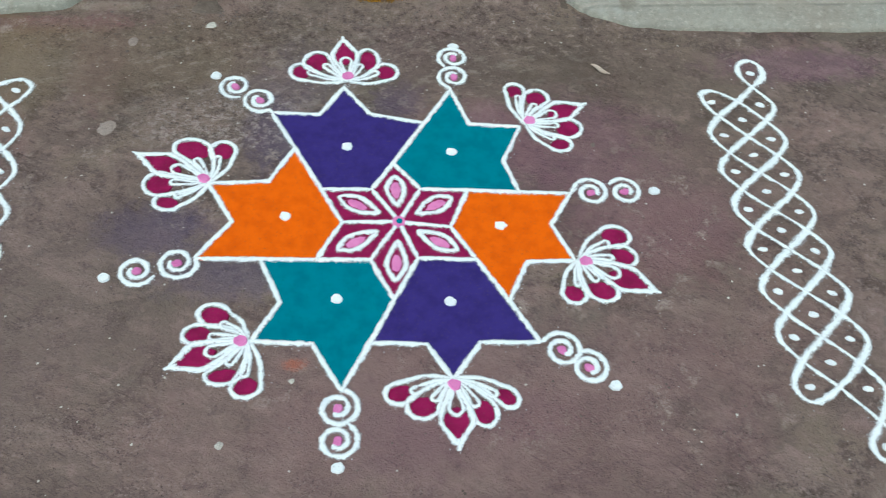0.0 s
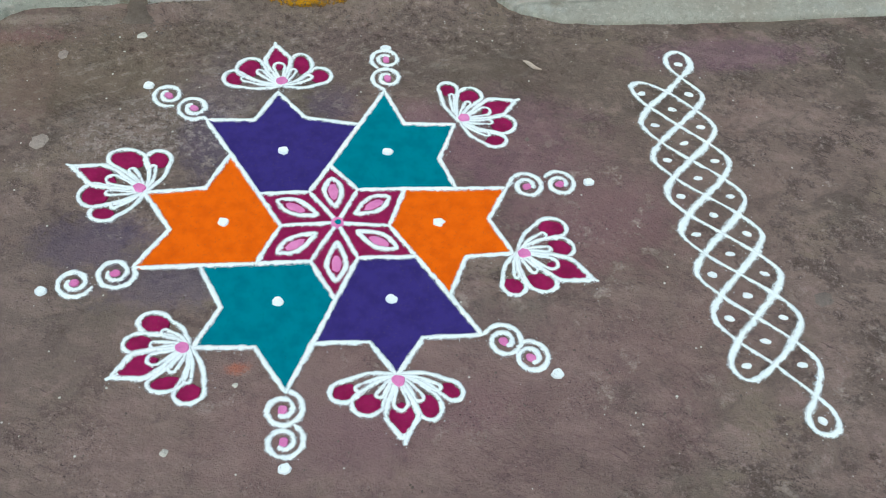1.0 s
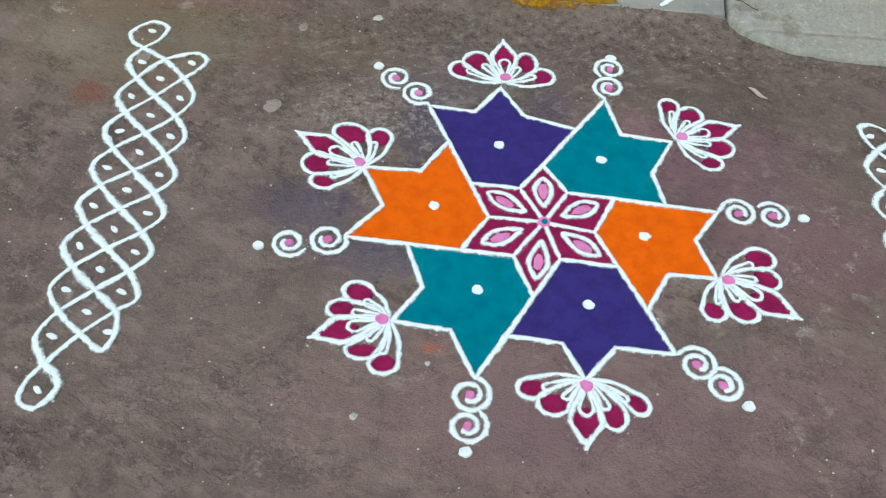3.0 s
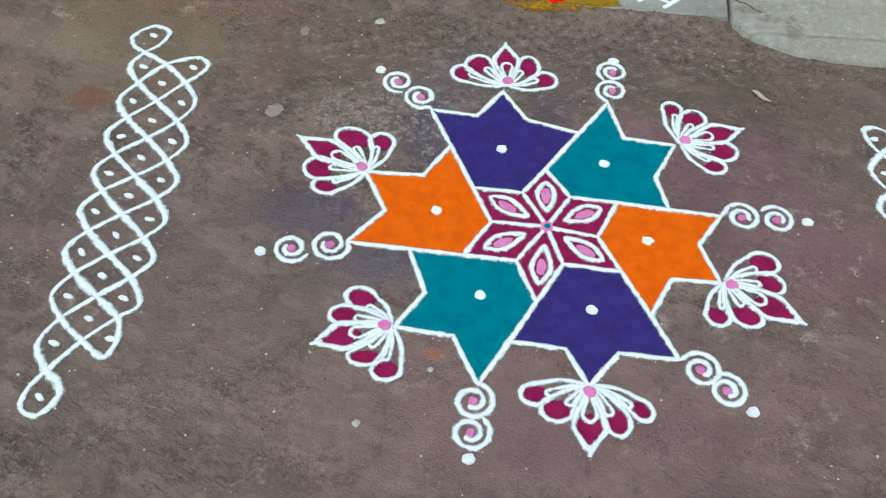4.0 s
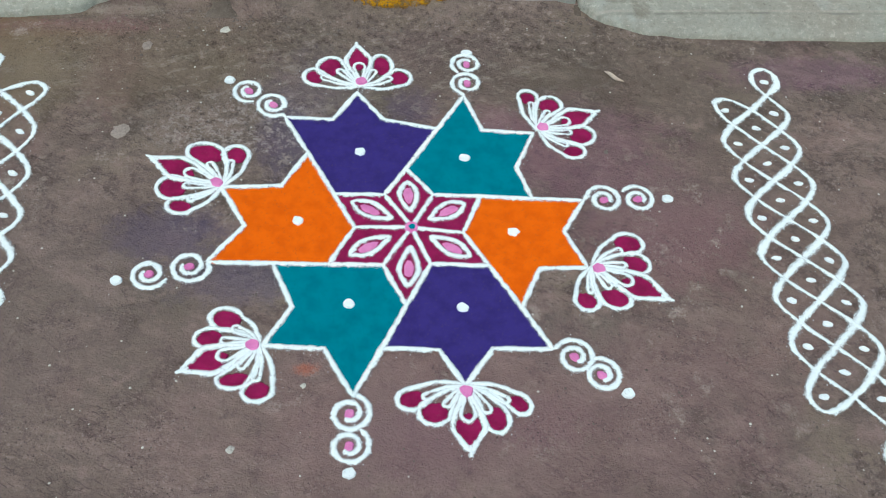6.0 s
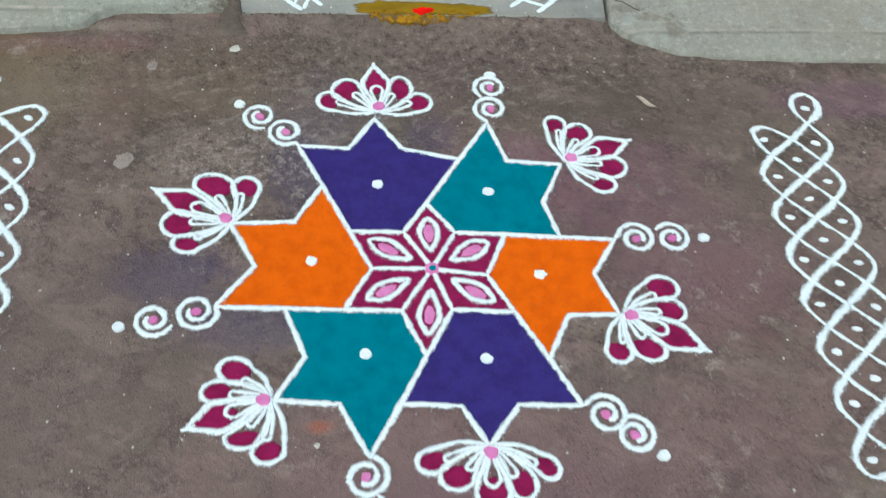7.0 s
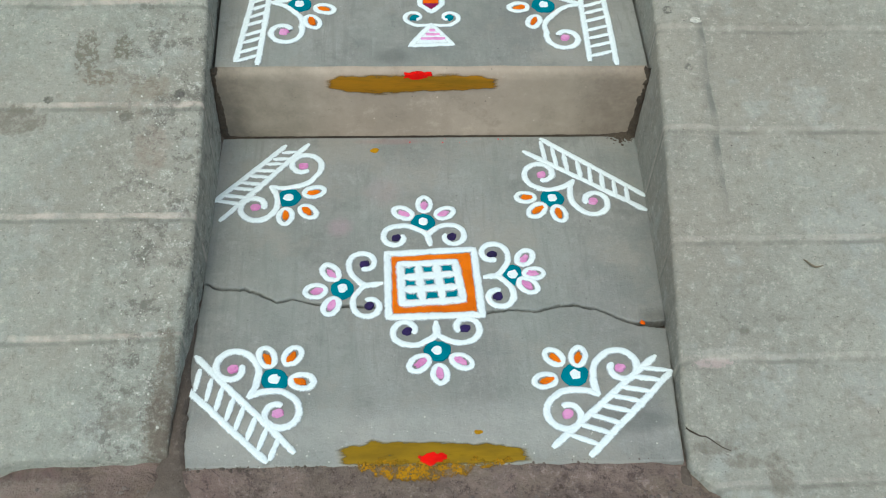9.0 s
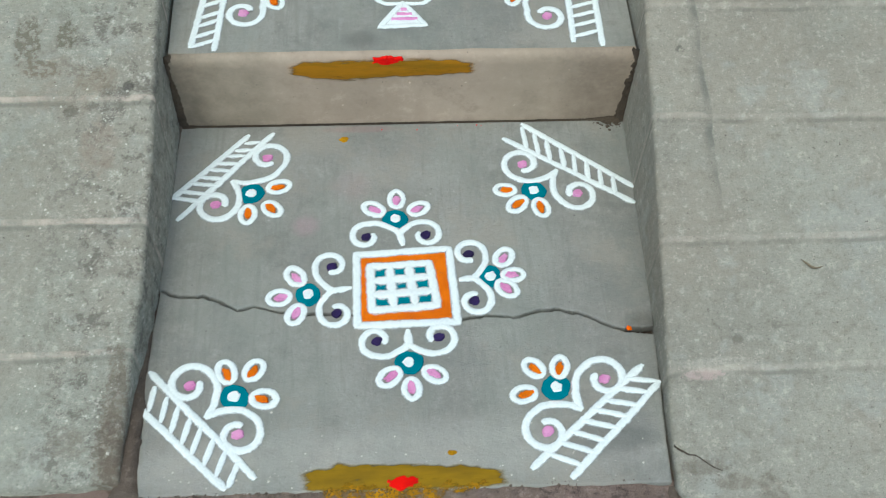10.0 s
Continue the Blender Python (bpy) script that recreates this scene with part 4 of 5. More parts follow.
def build_star_rangoli():
    rangoli = thing("star_rangoli", "six-star rangoli of purple, teal and orange powder on the ground", "rangoli")
    corners = [star_corners(k) for k in range(6)]
    for k in range(6):
        # neighbouring stars share one long line: bring its corners onto it
        a, b = np.array(corners[(k + 1) % 6][0]), np.array(corners[k][5])
        d = (b - a) / np.linalg.norm(b - a)
        for who, i in ((k, 4), ((k + 1) % 6, 6)):
            p = np.array(corners[who][i])
            corners[who][i] = tuple(a + d * float((p - a) @ d))
    fills = (purple, teal, orange, purple, teal, orange)
    names = ("purple", "teal", "orange", "purple", "teal", "orange")
    for k in range(6):
        star = heap("star", corners[k], 0.0022, fills[k], rangoli, names[k] + " powder star with a white outline", seed=k * 1.7)
        trail_object("outline", [(curve_points(corners[k][:5], False, smooth=False), False),
                                (curve_points([corners[k][0], corners[k][6], corners[k - 1][5]], False, smooth=False), False),
                                (curve_points([corners[k][5], corners[k][6]], False, smooth=False), False)], 0.0095, white_powder, star, "white powder line", seed=k * 5.0, base=0.0011 + 0.0002 * k)
        cx, cy = DOTS[k]
        dot("centre_dot", cx, cy, 0.0113, white_dot, star, "white powder dot", seed=k * 2.2, high=0.0065, flat=0.9)
    for k in range(6):
        nk = (k + 1) % 6
        corner = [(0.0, 0.0), corners[k][5], corners[nk][6], corners[nk][5]]
        petal_ob = heap("diamond_petal", corner, 0.0022, maroon, rangoli, "maroon powder diamond of the inner flower", seed=k * 1.3 + 9)
        far = np.array(corner[2])
        ln = np.linalg.norm(far)
        ang = math.degrees(math.atan2(far[1], far[0]))
        ring = petal(*(far * 0.27), ang, 0.48 * ln, 0.0172, point="leaf")
        trail_object("drop_ring", [(curve_points(ring, True), True)], 0.0098, white_powder, petal_ob, "white powder drop", seed=k + 31.0, base=0.0022)
        heap("drop_heart", oval(*(far * 0.535), 0.0215, 0.0098, ang, uneven=0.2, seed=k), 0.0034, pink, petal_ob, "pink powder", seed=k + 3)
        trail_object("spoke", [(curve_points([(0, 0), corners[nk][5]], False), False)], 0.0088, white_powder, rangoli, "white powder line", seed=k + 41.0, base=0.0016 + 0.0002 * k)
        build_curls(k, corners[k][0])
    hub = dot("hub", 0.0, 0.0, 0.014, pink, rangoli, "pink powder dot at the middle", seed=4, high=0.0062)
    dot("hub_heart", 0.001, 0.0, 0.0075, teal, hub, "blue-green powder", seed=5, high=0.0078)


build_star_rangoli()
build_lotus(0, -0.082, 0.399, 93, 0.123, ((9, 0.083, 0.019, 0.020, 135), (170, 0.101, 0.017, 0.019, 24), (48, 0.069, 0.027, 0.017, 93), (143, 0.081, 0.022, 0.026, 148)))
build_lotus(1, 0.292, 0.258, 20, 0.136, ((-51, 0.086, 0.020, 0.015, -1), (103, 0.092, 0.015, 0.017, 10), (-16, 0.081, 0.024, 0.022, 21), (71, 0.071, 0.021, 0.019, 3)))
build_lotus(2, 0.346, -0.109, -32, 0.148, ((-116, 0.079, 0.019, 0.017, -49), (41, 0.088, 0.026, 0.019, -12), (-74, 0.069, 0.026, 0.019, -27), (8, 0.074, 0.023, 0.017, -31)))
build_lotus(3, 0.071, -0.360, -92, 0.121, ((-174, 0.094, 0.021, 0.016, 11), (-17, 0.091, 0.019, 0.013, -46), (-147, 0.068, 0.022, 0.019, 5), (-49, 0.070, 0.017, 0.023, 5)))
build_lotus(4, -0.292, -0.254, -159, 0.134, ((129, 0.073, 0.025, 0.018, -18), (-83, 0.089, 0.021, 0.017, 17), (166, 0.075, 0.023, 0.016, 0), (-113, 0.071, 0.026, 0.013, 6)))
build_lotus(5, -0.371, 0.120, 152, 0.157, ((65, 0.082, 0.020, 0.019, -31), (-140, 0.086, 0.021, 0.014, -12), (107, 0.083, 0.034, 0.022, -18), (-174, 0.084, 0.025, 0.024, -12)))


# ---- the two braided kolams ----
def braid_paths(loop, shoulder, end_loop, end_shoulder, last_bow):
    """Two closed strands that weave round the dots of a three-column grid, in grid units."""
    R = lambda k: (1.57, 2 * k)
    L = lambda k: (-1.57, 2 * k)
    one = [*loop, (0, 0), (-1, 1), L(1), (-1, 3), (0, 4), (1, 5), R(3), (1, 7), (0, 8), (-1, 9), L(5),
           (-1, 11), (0, 12), (1, 13), R(7), *end_loop, (0, 14), (-1, 13), last_bow, (-1, 11), (0, 10), (1, 9), R(4),
           (1, 7), (0, 6), (-1, 5), L(2), (-1, 3), (0, 2), (1, 1), R(0)]
    two = [(-1, 1), *shoulder, (0, 0), (1, 1), R(1), (1, 3), (0, 4), (-1, 5), L(3), (-1, 7), (0, 8), (1, 9), R(5), (1, 11), (0, 12),
           (-1, 13), *end_shoulder, (0, 14), (1, 13), R(6), (1, 11), (0, 10), (-1, 9), L(4), (-1, 7), (0, 6), (1, 5), R(2), (1, 3), (0, 2)]
    return one, two


def build_braid(fx, fy, label, seed, heavy, loop, shoulder, loop_dot, shoulder_dot, end_loop, end_shoulder, last_bow):
    kolam = thing("braided_kolam", label, "kolam", "braided kolams")

    def lay(p):
        u, v = p[0], (p[1] - 7) / 9
        q = np.array((1, u, v, u * v, v * v, u * v * v, v ** 3))
        return float(q @ np.array(fx)), float(q @ np.array(fy))

    for i, path in enumerate(braid_paths(loop, shoulder, end_loop, end_shoulder, last_bow)):
        trail_object("strand", [(curve_points([lay(p) for p in path], True), True)], 0.0105, white_powder, kolam, "white powder line", seed=seed + i * 6, base=0.0006 + 0.0008 * i, uneven=0.45, heavy=heavy)
    spots = [loop_dot, shoulder_dot, (1, 16.1), (1, 0)] + [(0, 2 * k + 1) for k in range(7)] + [(s, 2 * k) for s in (1, -1) for k in range(1, 8)]
    for i, p in enumerate(spots):
        dot("dot", *lay(p), 0.0098, white_dot, kolam, seed=seed + i * 0.37, high=0.004, flat=0.55 + 0.2 * noise.noise((i * 3.3, seed, 0)), turn=-18 + 50 * noise.noise((i * 1.7, seed, 2)))


build_braid((0.7505, 0.0515, 0.0065, 0.0019, 0.0053, -0.001, -0.0183), (-0.0477, -0.0045, -0.4446, 0.0024, -0.0018, -0.0037, -0.0142),
            "braided white powder kolam beside the star, nearer the pale ramp", 60.0, (50, 0.30),
            [(0.85, -1.0), (0.42, -1.6), (0.42, -2.25), (0.95, -2.64), (1.45, -2.3), (1.38, -1.65), (0.85, -1.0)], [(-1.42, 0.42), (-1.55, -0.2), (-1.0, -0.45)], (0.92, -1.88), (-1.17, 0.15),
            [(1.05, 15.2), (0.55, 15.9), (0.6, 16.4), (1.05, 16.62), (1.48, 16.35), (1.45, 15.75), (1.05, 15.2)], [(-1.56, 14.0), (-1.05, 14.62)], (-1.57, 12))
build_braid((-0.8106, -0.0529, -0.0017, 0.0006, -0.0079, 0.0097, 0.0107), (0.0063, 0.0046, -0.4452, 0.0002, 0.031, -0.0215, -0.0122),
            "braided white powder kolam beside the star, nearer the stained ramp", 80.0, (130, 0.18),
            [(1.1, -0.8), (0.5, -1.2), (0.2, -1.85), (1.0, -2.38), (1.86, -2.0), (1.68, -1.3), (1.1, -0.8)], [(-1.52, 0.62), (-1.85, 0.12), (-1.3, -0.28)], (0.94, -1.84), (-1.2, 0.18),
            [(1, 15.1), (0.45, 15.7), (0.3, 16.3), (0.95, 16.78), (1.62, 16.3), (1.5, 15.65), (1, 15.1)], [(-1.22, 13.65), (-1.26, 14.4), (-0.93, 14.92)], (-1.64, 12.3))


# ---- the square rangoli on the slab ----
def flower(x, y, petals, parent, heart, seed=0.0, disc=0.0235):
    """A teal disc with a white heart and petals round the given places."""
    out = math.degrees(math.atan2(petals[1][1] - y, petals[1][0] - x))
    d = heap("flower_disc", oval(x, y, disc, disc * 0.88, out + 90, uneven=0.08, seed=seed), 0.003, teal, parent, "teal powder disc", seed=seed)
    dot("disc_heart", x, y, 0.0098, white_dot, d, "white powder dot", seed=seed + 1, high=0.0055)
    for i, (px, py) in enumerate(petals):
        a = math.degrees(math.atan2(py - y, px - x))
        long = 0.0185 + 0.0022 * noise.noise((seed * 3, i * 2.7, 1))
        wide = 0.0125 + 0.0020 * noise.noise((seed * 3, i * 2.7, 5))
        p = oval(px, py, long, wide, a, n=14, uneven=0.07, seed=seed + i * 3.1)
        tr = trail_object("flower_petal", [(curve_points(p, True, step=0.004), True)], 0.0098, white_paste, parent, "white powder petal", seed=seed + i, base=0.001)
        hx, hy = polar(px, py, a + 180, 0.004)
        heap("petal_heart", oval(hx, hy, 0.0128, 0.0068, a + 12 * noise.noise((seed, i, 3)), uneven=0.35, seed=seed + i), 0.0042, heart, tr, seed=seed + i)


def winding(hx, hy, fx, fy, way, turns, ring):
    """Points of a scroll that leaves (fx, fy) and winds in towards its heart (hx, hy)."""
    d, a0 = math.hypot(fx - hx, fy - hy), math.atan2(fy - hy, fx - hx)
    out = []
    for i in range(27):
        t = i / 26
        r = float(np.interp(t, (0, 0.08, 0.20, 0.35, 0.55, 0.78, 1), (d, 0.45 * d + 0.55 * ring, ring * 1.08, ring, 0.80 * ring, 0.58 * ring, 0.42 * ring)))
        a = a0 + way * turns * math.tau * t
        out.append((hx + r * math.cos(a), hy + r * math.sin(a)))
    return out


def scroll(heart_at, fork, bow, parent, heart, seed=0.0, width=0.0115, turns=1.25, stem=None, ring=0.034):
    """A scroll from the fork, bowing out towards the point bow, round to its heart."""
    hx, hy = heart_at
    f, g = (fork[0] - hx, fork[1] - hy), (bow[0] - hx, bow[1] - hy)
    way = 1 if f[0] * g[1] - f[1] * g[0] > 0 else -1
    line = ([stem] if stem else []) + winding(hx, hy, *fork, way, turns, ring)
    s = trail_object("scroll", [(curve_points(line), False)], width, white_paste, parent, "white powder scroll", seed=seed)
    dot("scroll_heart", hx, hy, 0.0098, heart, s, seed=seed, high=0.0045, flat=0.8, turn=20 + 60 * noise.noise((seed, 1, 1)))


def build_square_rangoli():
    sq = thing("square_rangoli", "square rangoli with orange border and four teal flowers on the slab", "rangoli", at=pose(0.037, 1.0145, SLAB_Z + 0.0008))
    outer = [(-0.0795, -0.0745), (0.0840, -0.0715), (0.0790, 0.0755), (-0.0810, 0.0690)]
    inner = [(-0.0545, -0.0455), (0.0535, -0.0390), (0.0425, 0.0460), (-0.0565, 0.0420)]
    grow = lambda box, k: [(x * k, y * k) for x, y in box]
    across = lambda t, u: tuple((1 - u) * ((1 - t) * inner[0][i] + t * inner[1][i]) + u * ((1 - t) * inner[3][i] + t * inner[2][i]) for i in (0, 1))
    heap("border_fill", grow(outer, 0.92), 0.0018, marigold, sq, "orange powder border")
    heap("grid_fill", grow(inner, 0.95), 0.0024, teal, sq, "teal powder squares", seed=2)
    trail_object("outer_border", [(curve_points(outer, True, smooth=False), True)], 0.0128, white_paste, sq, "white powder line", seed=3)
    trail_object("inner_border", [(curve_points(inner, True, smooth=False), True)], 0.0135, white_paste, sq, "white powder line", seed=4, base=0.0016)
    for i, u in enumerate((0.335, 0.66)):
        trail_object("grid_line", [(curve_points([across(u, 0.03), across(u - 0.01, 0.97)]), False)], 0.0145, white_paste, sq, seed=5 + i, base=0.0017)
        trail_object("grid_line", [(curve_points([across(0.03, u), across(0.97, u + 0.01)]), False)], 0.0145, white_paste, sq, seed=8 + i, base=0.0019)
    # disc, foot of the stem, the two hearts, the three petals
    for i, (disc, foot, one, two, petals) in enumerate((
            ((-0.160, -0.0095), (-0.088, 0.001), (-0.121, 0.0455), (-0.113, -0.0475), ((-0.182, 0.0265), (-0.208, -0.0155), (-0.180, -0.0495))),
            ((0.146, 0.0155), (0.092, 0.011), (0.112, 0.0635), (0.116, -0.0315), ((0.172, 0.0545), (0.185, 0.0175), (0.172, -0.0095))),
            ((0.002, -0.1455), (0.003, -0.084), (-0.048, -0.1035), (0.052, -0.0995), ((-0.029, -0.1705), (0.005, -0.1935), (0.043, -0.1685))),
            ((-0.011, 0.1445), (0.001, 0.084), (-0.062, 0.1065), (0.040, 0.1075), ((-0.049, 0.1665), (-0.008, 0.1875), (0.030, 0.1655))))):
        flower(*disc, petals, sq, rose, seed=i * 2.0 + 0.3)
        fork = tuple(p + 0.42 * (q - p) for p, q in zip(foot, disc))
        for n, at in enumerate((one, two)):
            scroll(at, fork, disc, sq, dark_violet, seed=i * 3 + n * 1.7, width=0.0108, turns=1.08, stem=foot, ring=0.027)


build_square_rangoli()


# ---- ladder-and-flower motifs in the corners of the slab and on the tread ----
def build_corner_motif(x, y, z, inner, outer, first, last, hearts, disc, petals, seed, label, rungs=8):
    """A ladder of two rails, two scrolls that fork from the inner rail, and a flower between them; all about the fork."""
    m = thing("corner_motif", label, "rangoli", "corner motifs", at=pose(x, y, z))
    for i, (a, b) in enumerate((inner, outer)):
        mid = tuple((p + q) / 2 + 0.004 * noise.noise((seed, i, n)) for n, (p, q) in enumerate(zip(a, b)))
        trail_object("rail", [(curve_points([a, mid, b]), False)], 0.0112, white_paste, m, "white powder line", seed=seed + i)
    for i in range(rungs):
        t = min(1, max(0, i / (rungs - 1) + 0.03 * noise.noise((i * 2.3, seed, 0))))
        ends = [tuple(p + t * (q - p) + 0.0025 * noise.noise((i * 1.9, seed, k + n)) for n, (p, q) in enumerate(zip(first[k], last[k]))) for k in (0, 1)]
        trail_object("rung", [(curve_points(ends), False)], 0.0092, white_paste, m, seed=seed + 3 + i, base=0.0009)
    flower(*disc, petals, m, marigold, seed=seed + 0.7, disc=0.0245)
    for n, at in enumerate(hearts):
        scroll(at, (0.0, 0.0), disc, m, rose, seed=seed + 4 + n)
    return m


TOP = SLAB_Z + 0.0008
SLAB_MOTIF = "white ladder motif with an orange-petalled flower on the slab"
TREAD_MOTIF = "white ladder motif with an orange-petalled flower on the upper tread"
build_corner_motif(-0.275, 0.783, TOP, ((-0.093, 0.084), (0.082, -0.102)), ((-0.104, 0.025), (0.039, -0.118)),
                   ((-0.081, 0.058), (-0.086, 0.014)), ((0.056, -0.070), (0.042, -0.114)), ((-0.028, 0.058), (0.051, -0.028)),
                   (0.042, 0.035), ((0.027, 0.079), (0.070, 0.081), (0.088, 0.030)), 1.0, SLAB_MOTIF)
build_corner_motif(0.305, 0.774, TOP, ((0.108, 0.077), (-0.090, -0.095)), ((0.131, 0.046), (-0.032, -0.112)),
                   ((0.079, 0.052), (0.127, 0.046)), ((-0.064, -0.070), (-0.011, -0.092)), ((0.043, 0.054), (-0.058, -0.033)),
                   (-0.036, 0.042), ((-0.026, 0.078), (-0.068, 0.077), (-0.088, 0.031)), 21.0, SLAB_MOTIF)
build_corner_motif(-0.265, 1.253, TOP, ((0.071, 0.114), (-0.089, -0.088)), ((0.026, 0.111), (-0.103, -0.040)),
                   ((0.047, 0.093), (0.018, 0.089)), ((-0.050, -0.046), (-0.104, -0.036)), ((0.062, 0.054), (-0.024, -0.052)),
                   (0.037, -0.029), ((0.085, -0.016), (0.075, -0.066), (0.033, -0.077)), 41.0, SLAB_MOTIF, 9)
build_corner_motif(0.325, 1.263, TOP, ((-0.093, 0.080), (0.132, -0.082)), ((-0.055, 0.115), (0.136, -0.045)),
                   ((-0.050, 0.051), (-0.055, 0.107)), ((0.098, -0.064), (0.101, -0.019)), ((-0.062, 0.016), (0.031, -0.056)),
                   (-0.048, -0.047), ((-0.100, -0.045), (-0.081, -0.079), (-0.039, -0.088)), 61.0, SLAB_MOTIF)
build_corner_motif(-0.266, 1.592, TREAD_Z, ((0.004, 0.170), (-0.016, -0.191)), ((-0.020, 0.170), (-0.058, -0.182)),
                   ((0.004, 0.150), (-0.024, 0.128)), ((-0.014, -0.160), (-0.055, -0.178)), ((0.029, -0.091), (0.040, 0.082)),
                   (0.056, -0.006), ((0.107, -0.021), (0.084, -0.062), (0.098, 0.040)), 81.0, TREAD_MOTIF, 13)
build_corner_motif(0.358, 1.590, TREAD_Z, ((0.006, 0.175), (-0.005, -0.180)), ((0.052, 0.175), (0.045, -0.191)),
                   ((0.006, 0.150), (0.050, 0.170)), ((-0.004, -0.165), (0.045, -0.150)), ((-0.045, -0.107), (-0.040, 0.095)),
                   (-0.077, -0.005), ((-0.129, -0.013), (-0.102, -0.058), (-0.112, 0.045)), 101.0, TREAD_MOTIF, 13)


# ---- the pot motif on the upper tread ----
def build_pot_motif():
    m = thing("pot_motif", "small white pot motif with orange and maroon filling on the tread", "rangoli", at=pose(0.053, 1.515, TREAD_Z))
    tri = [(-0.044, -0.056), (0.038, -0.053), (-0.002, 0.008)]
    trail_object("base_outline", [(curve_points(tri, True, smooth=False), True)], 0.0105, white_paste, m, "white powder triangle", seed=1)
    heap("base_fill", tri, 0.0028, white_dot, m, "white powder", seed=9)
    for i, (v, w) in enumerate(((-0.037, 0.024), (-0.024, 0.014), (-0.012, 0.006))):
        heap("stripe", [(-w, v - 0.003), (w, v - 0.003), (w, v + 0.003), (-w, v + 0.003)], 0.0062, rose, m, "pink powder stripe", seed=i)
    for sg in (1, -1):
        scroll((sg * 0.034, 0.030), (sg * 0.003, 0.008), (sg * 0.060, -0.02), m, teal, seed=7 + sg, width=0.0092, turns=1.1, ring=0.019)
    heap("pot_base", [(-0.016, 0.068), (0.0, 0.050), (0.016, 0.068), (0.014, 0.076), (-0.014, 0.076)], 0.003, maroon, m, "maroon powder", seed=3)
    heap("pot_fill", [(-0.015, 0.076), (0.015, 0.076), (0.016, 0.090), (0.0, 0.112), (-0.016, 0.090)], 0.003, orange, m, "orange powder", seed=4)
    shape = [(0.0, 0.046), (0.022, 0.070), (0.022, 0.090), (0.0, 0.118), (-0.022, 0.090), (-0.022, 0.070)]
    trail_object("pot_outline", [(curve_points(shape, True, smooth=False), True)], 0.0105, white_paste, m, "white powder line", seed=5, base=0.0012)
    for i, a in enumerate((20, 45, 70, 110, 135, 160)):
        trail_object("ray", [(curve_points([polar(0, 0.083, a, 0.031), polar(0, 0.083, a, 0.046)]), False)], 0.0095, white_paste, m, seed=6 + i)


build_pot_motif()


# ---- turmeric smears with vermilion dots ----
def smear(xs, lows, highs, n=40, seed=0.0, wob=0.004):
    a, b = min(xs), max(xs)
    pts = []
    for i in range(n + 1):
        x = a + (b - a) * i / n
        pts.append((x, float(np.interp(x, xs, lows)) + wob * noise.noise((x * 60, seed, 0))))
    for i in range(n, -1, -1):
        x = a + (b - a) * i / n
        pts.append((x, float(np.interp(x, xs, highs)) + wob * noise.noise((x * 60, seed + 5, 0))))
    return pts


def smear_sheet(name, xs, lows, highs, high, material, parent, label, seed):
    """A thin swollen sheet of paste; its lane runs from 0 at the rim to 1 inside."""
    a, b, n, m = min(xs), max(xs), 64, 10
    verts, faces, lane = [], [], []
    for i in range(n + 1):
        s = i / n
        x = a + (b - a) * s
        lo = float(np.interp(x, xs, lows)) + 0.004 * noise.noise((x * 50, seed, 0))
        hi = float(np.interp(x, xs, highs)) + 0.004 * noise.noise((x * 50, seed + 5, 0))
        for k in range(m + 1):
            v = k / m
            inside = min(1.0, 3.2 * min(v, 1 - v), 9 * min(s, 1 - s))
            verts.append((x, lo + (hi - lo) * v, high * (0.03 + 0.97 * inside)))
            lane.append((inside, v))
    for i in range(n):
        for k in range(m):
            p = i * (m + 1) + k
            faces.append((p, p + m + 1, p + m + 2, p + 1))
    return mesh_object(name, verts, faces, material, parent, label, lane)


def build_smears():
    low = thing("turmeric_smear", "olive turmeric smear with a red dot at the slab edge", "smear", "turmeric smears", at=pose(0, 0, SLAB_Z + 0.0005))
    smear_sheet("paste", (-0.134, -0.11, -0.075, 0.03, 0.11, 0.184), (0.662, 0.655, 0.653, 0.652, 0.652, 0.656), (0.686, 0.697, 0.705, 0.701, 0.695, 0.682), 0.0016, turmeric, low, "olive-yellow turmeric paste", 1)
    heap("red_dot", oval(0.023, 0.667, 0.022, 0.0095, 4, uneven=0.6), 0.004, vermilion, low, "vermilion powder", rag=0.002)
    spill = thing("turmeric_spill", "bright yellow turmeric powder spilt along the slab edge", "powder", at=pose(0, 0.645, 0.0150, 11, 0, 0) @ pose(0, -0.645, 0))
    heap("powder_layer", smear((-0.095, -0.06, 0.0, 0.06, 0.10, 0.15), (0.654, 0.641, 0.633, 0.640, 0.651, 0.657), (0.668, 0.668, 0.667, 0.666, 0.665, 0.664), seed=4, wob=0.012), 0.0035, strewn_yellow, spill, "yellow turmeric powder", rag=0.004, base=-0.006)
    up = thing("turmeric_smear", "olive turmeric smear with a red dot across the riser", "smear", "turmeric smears", at=pose(0, RISER_Y - 0.0045, 0, 90, 0, 0))
    smear_sheet("paste", (-0.160, -0.12, -0.07, 0.05, 0.14, 0.184), (0.156, 0.143, 0.134, 0.142, 0.148, 0.152), (0.176, 0.191, 0.1935, 0.1935, 0.190, 0.174), 0.0022, wet_turmeric, up, "olive-yellow turmeric paste", 2)
    heap("red_dot", oval(0.018, 0.187, 0.025, 0.0085, 0, uneven=0.5), 0.0032, vermilion, up, "vermilion paste", rag=0.002, base=-0.002)


build_smears()


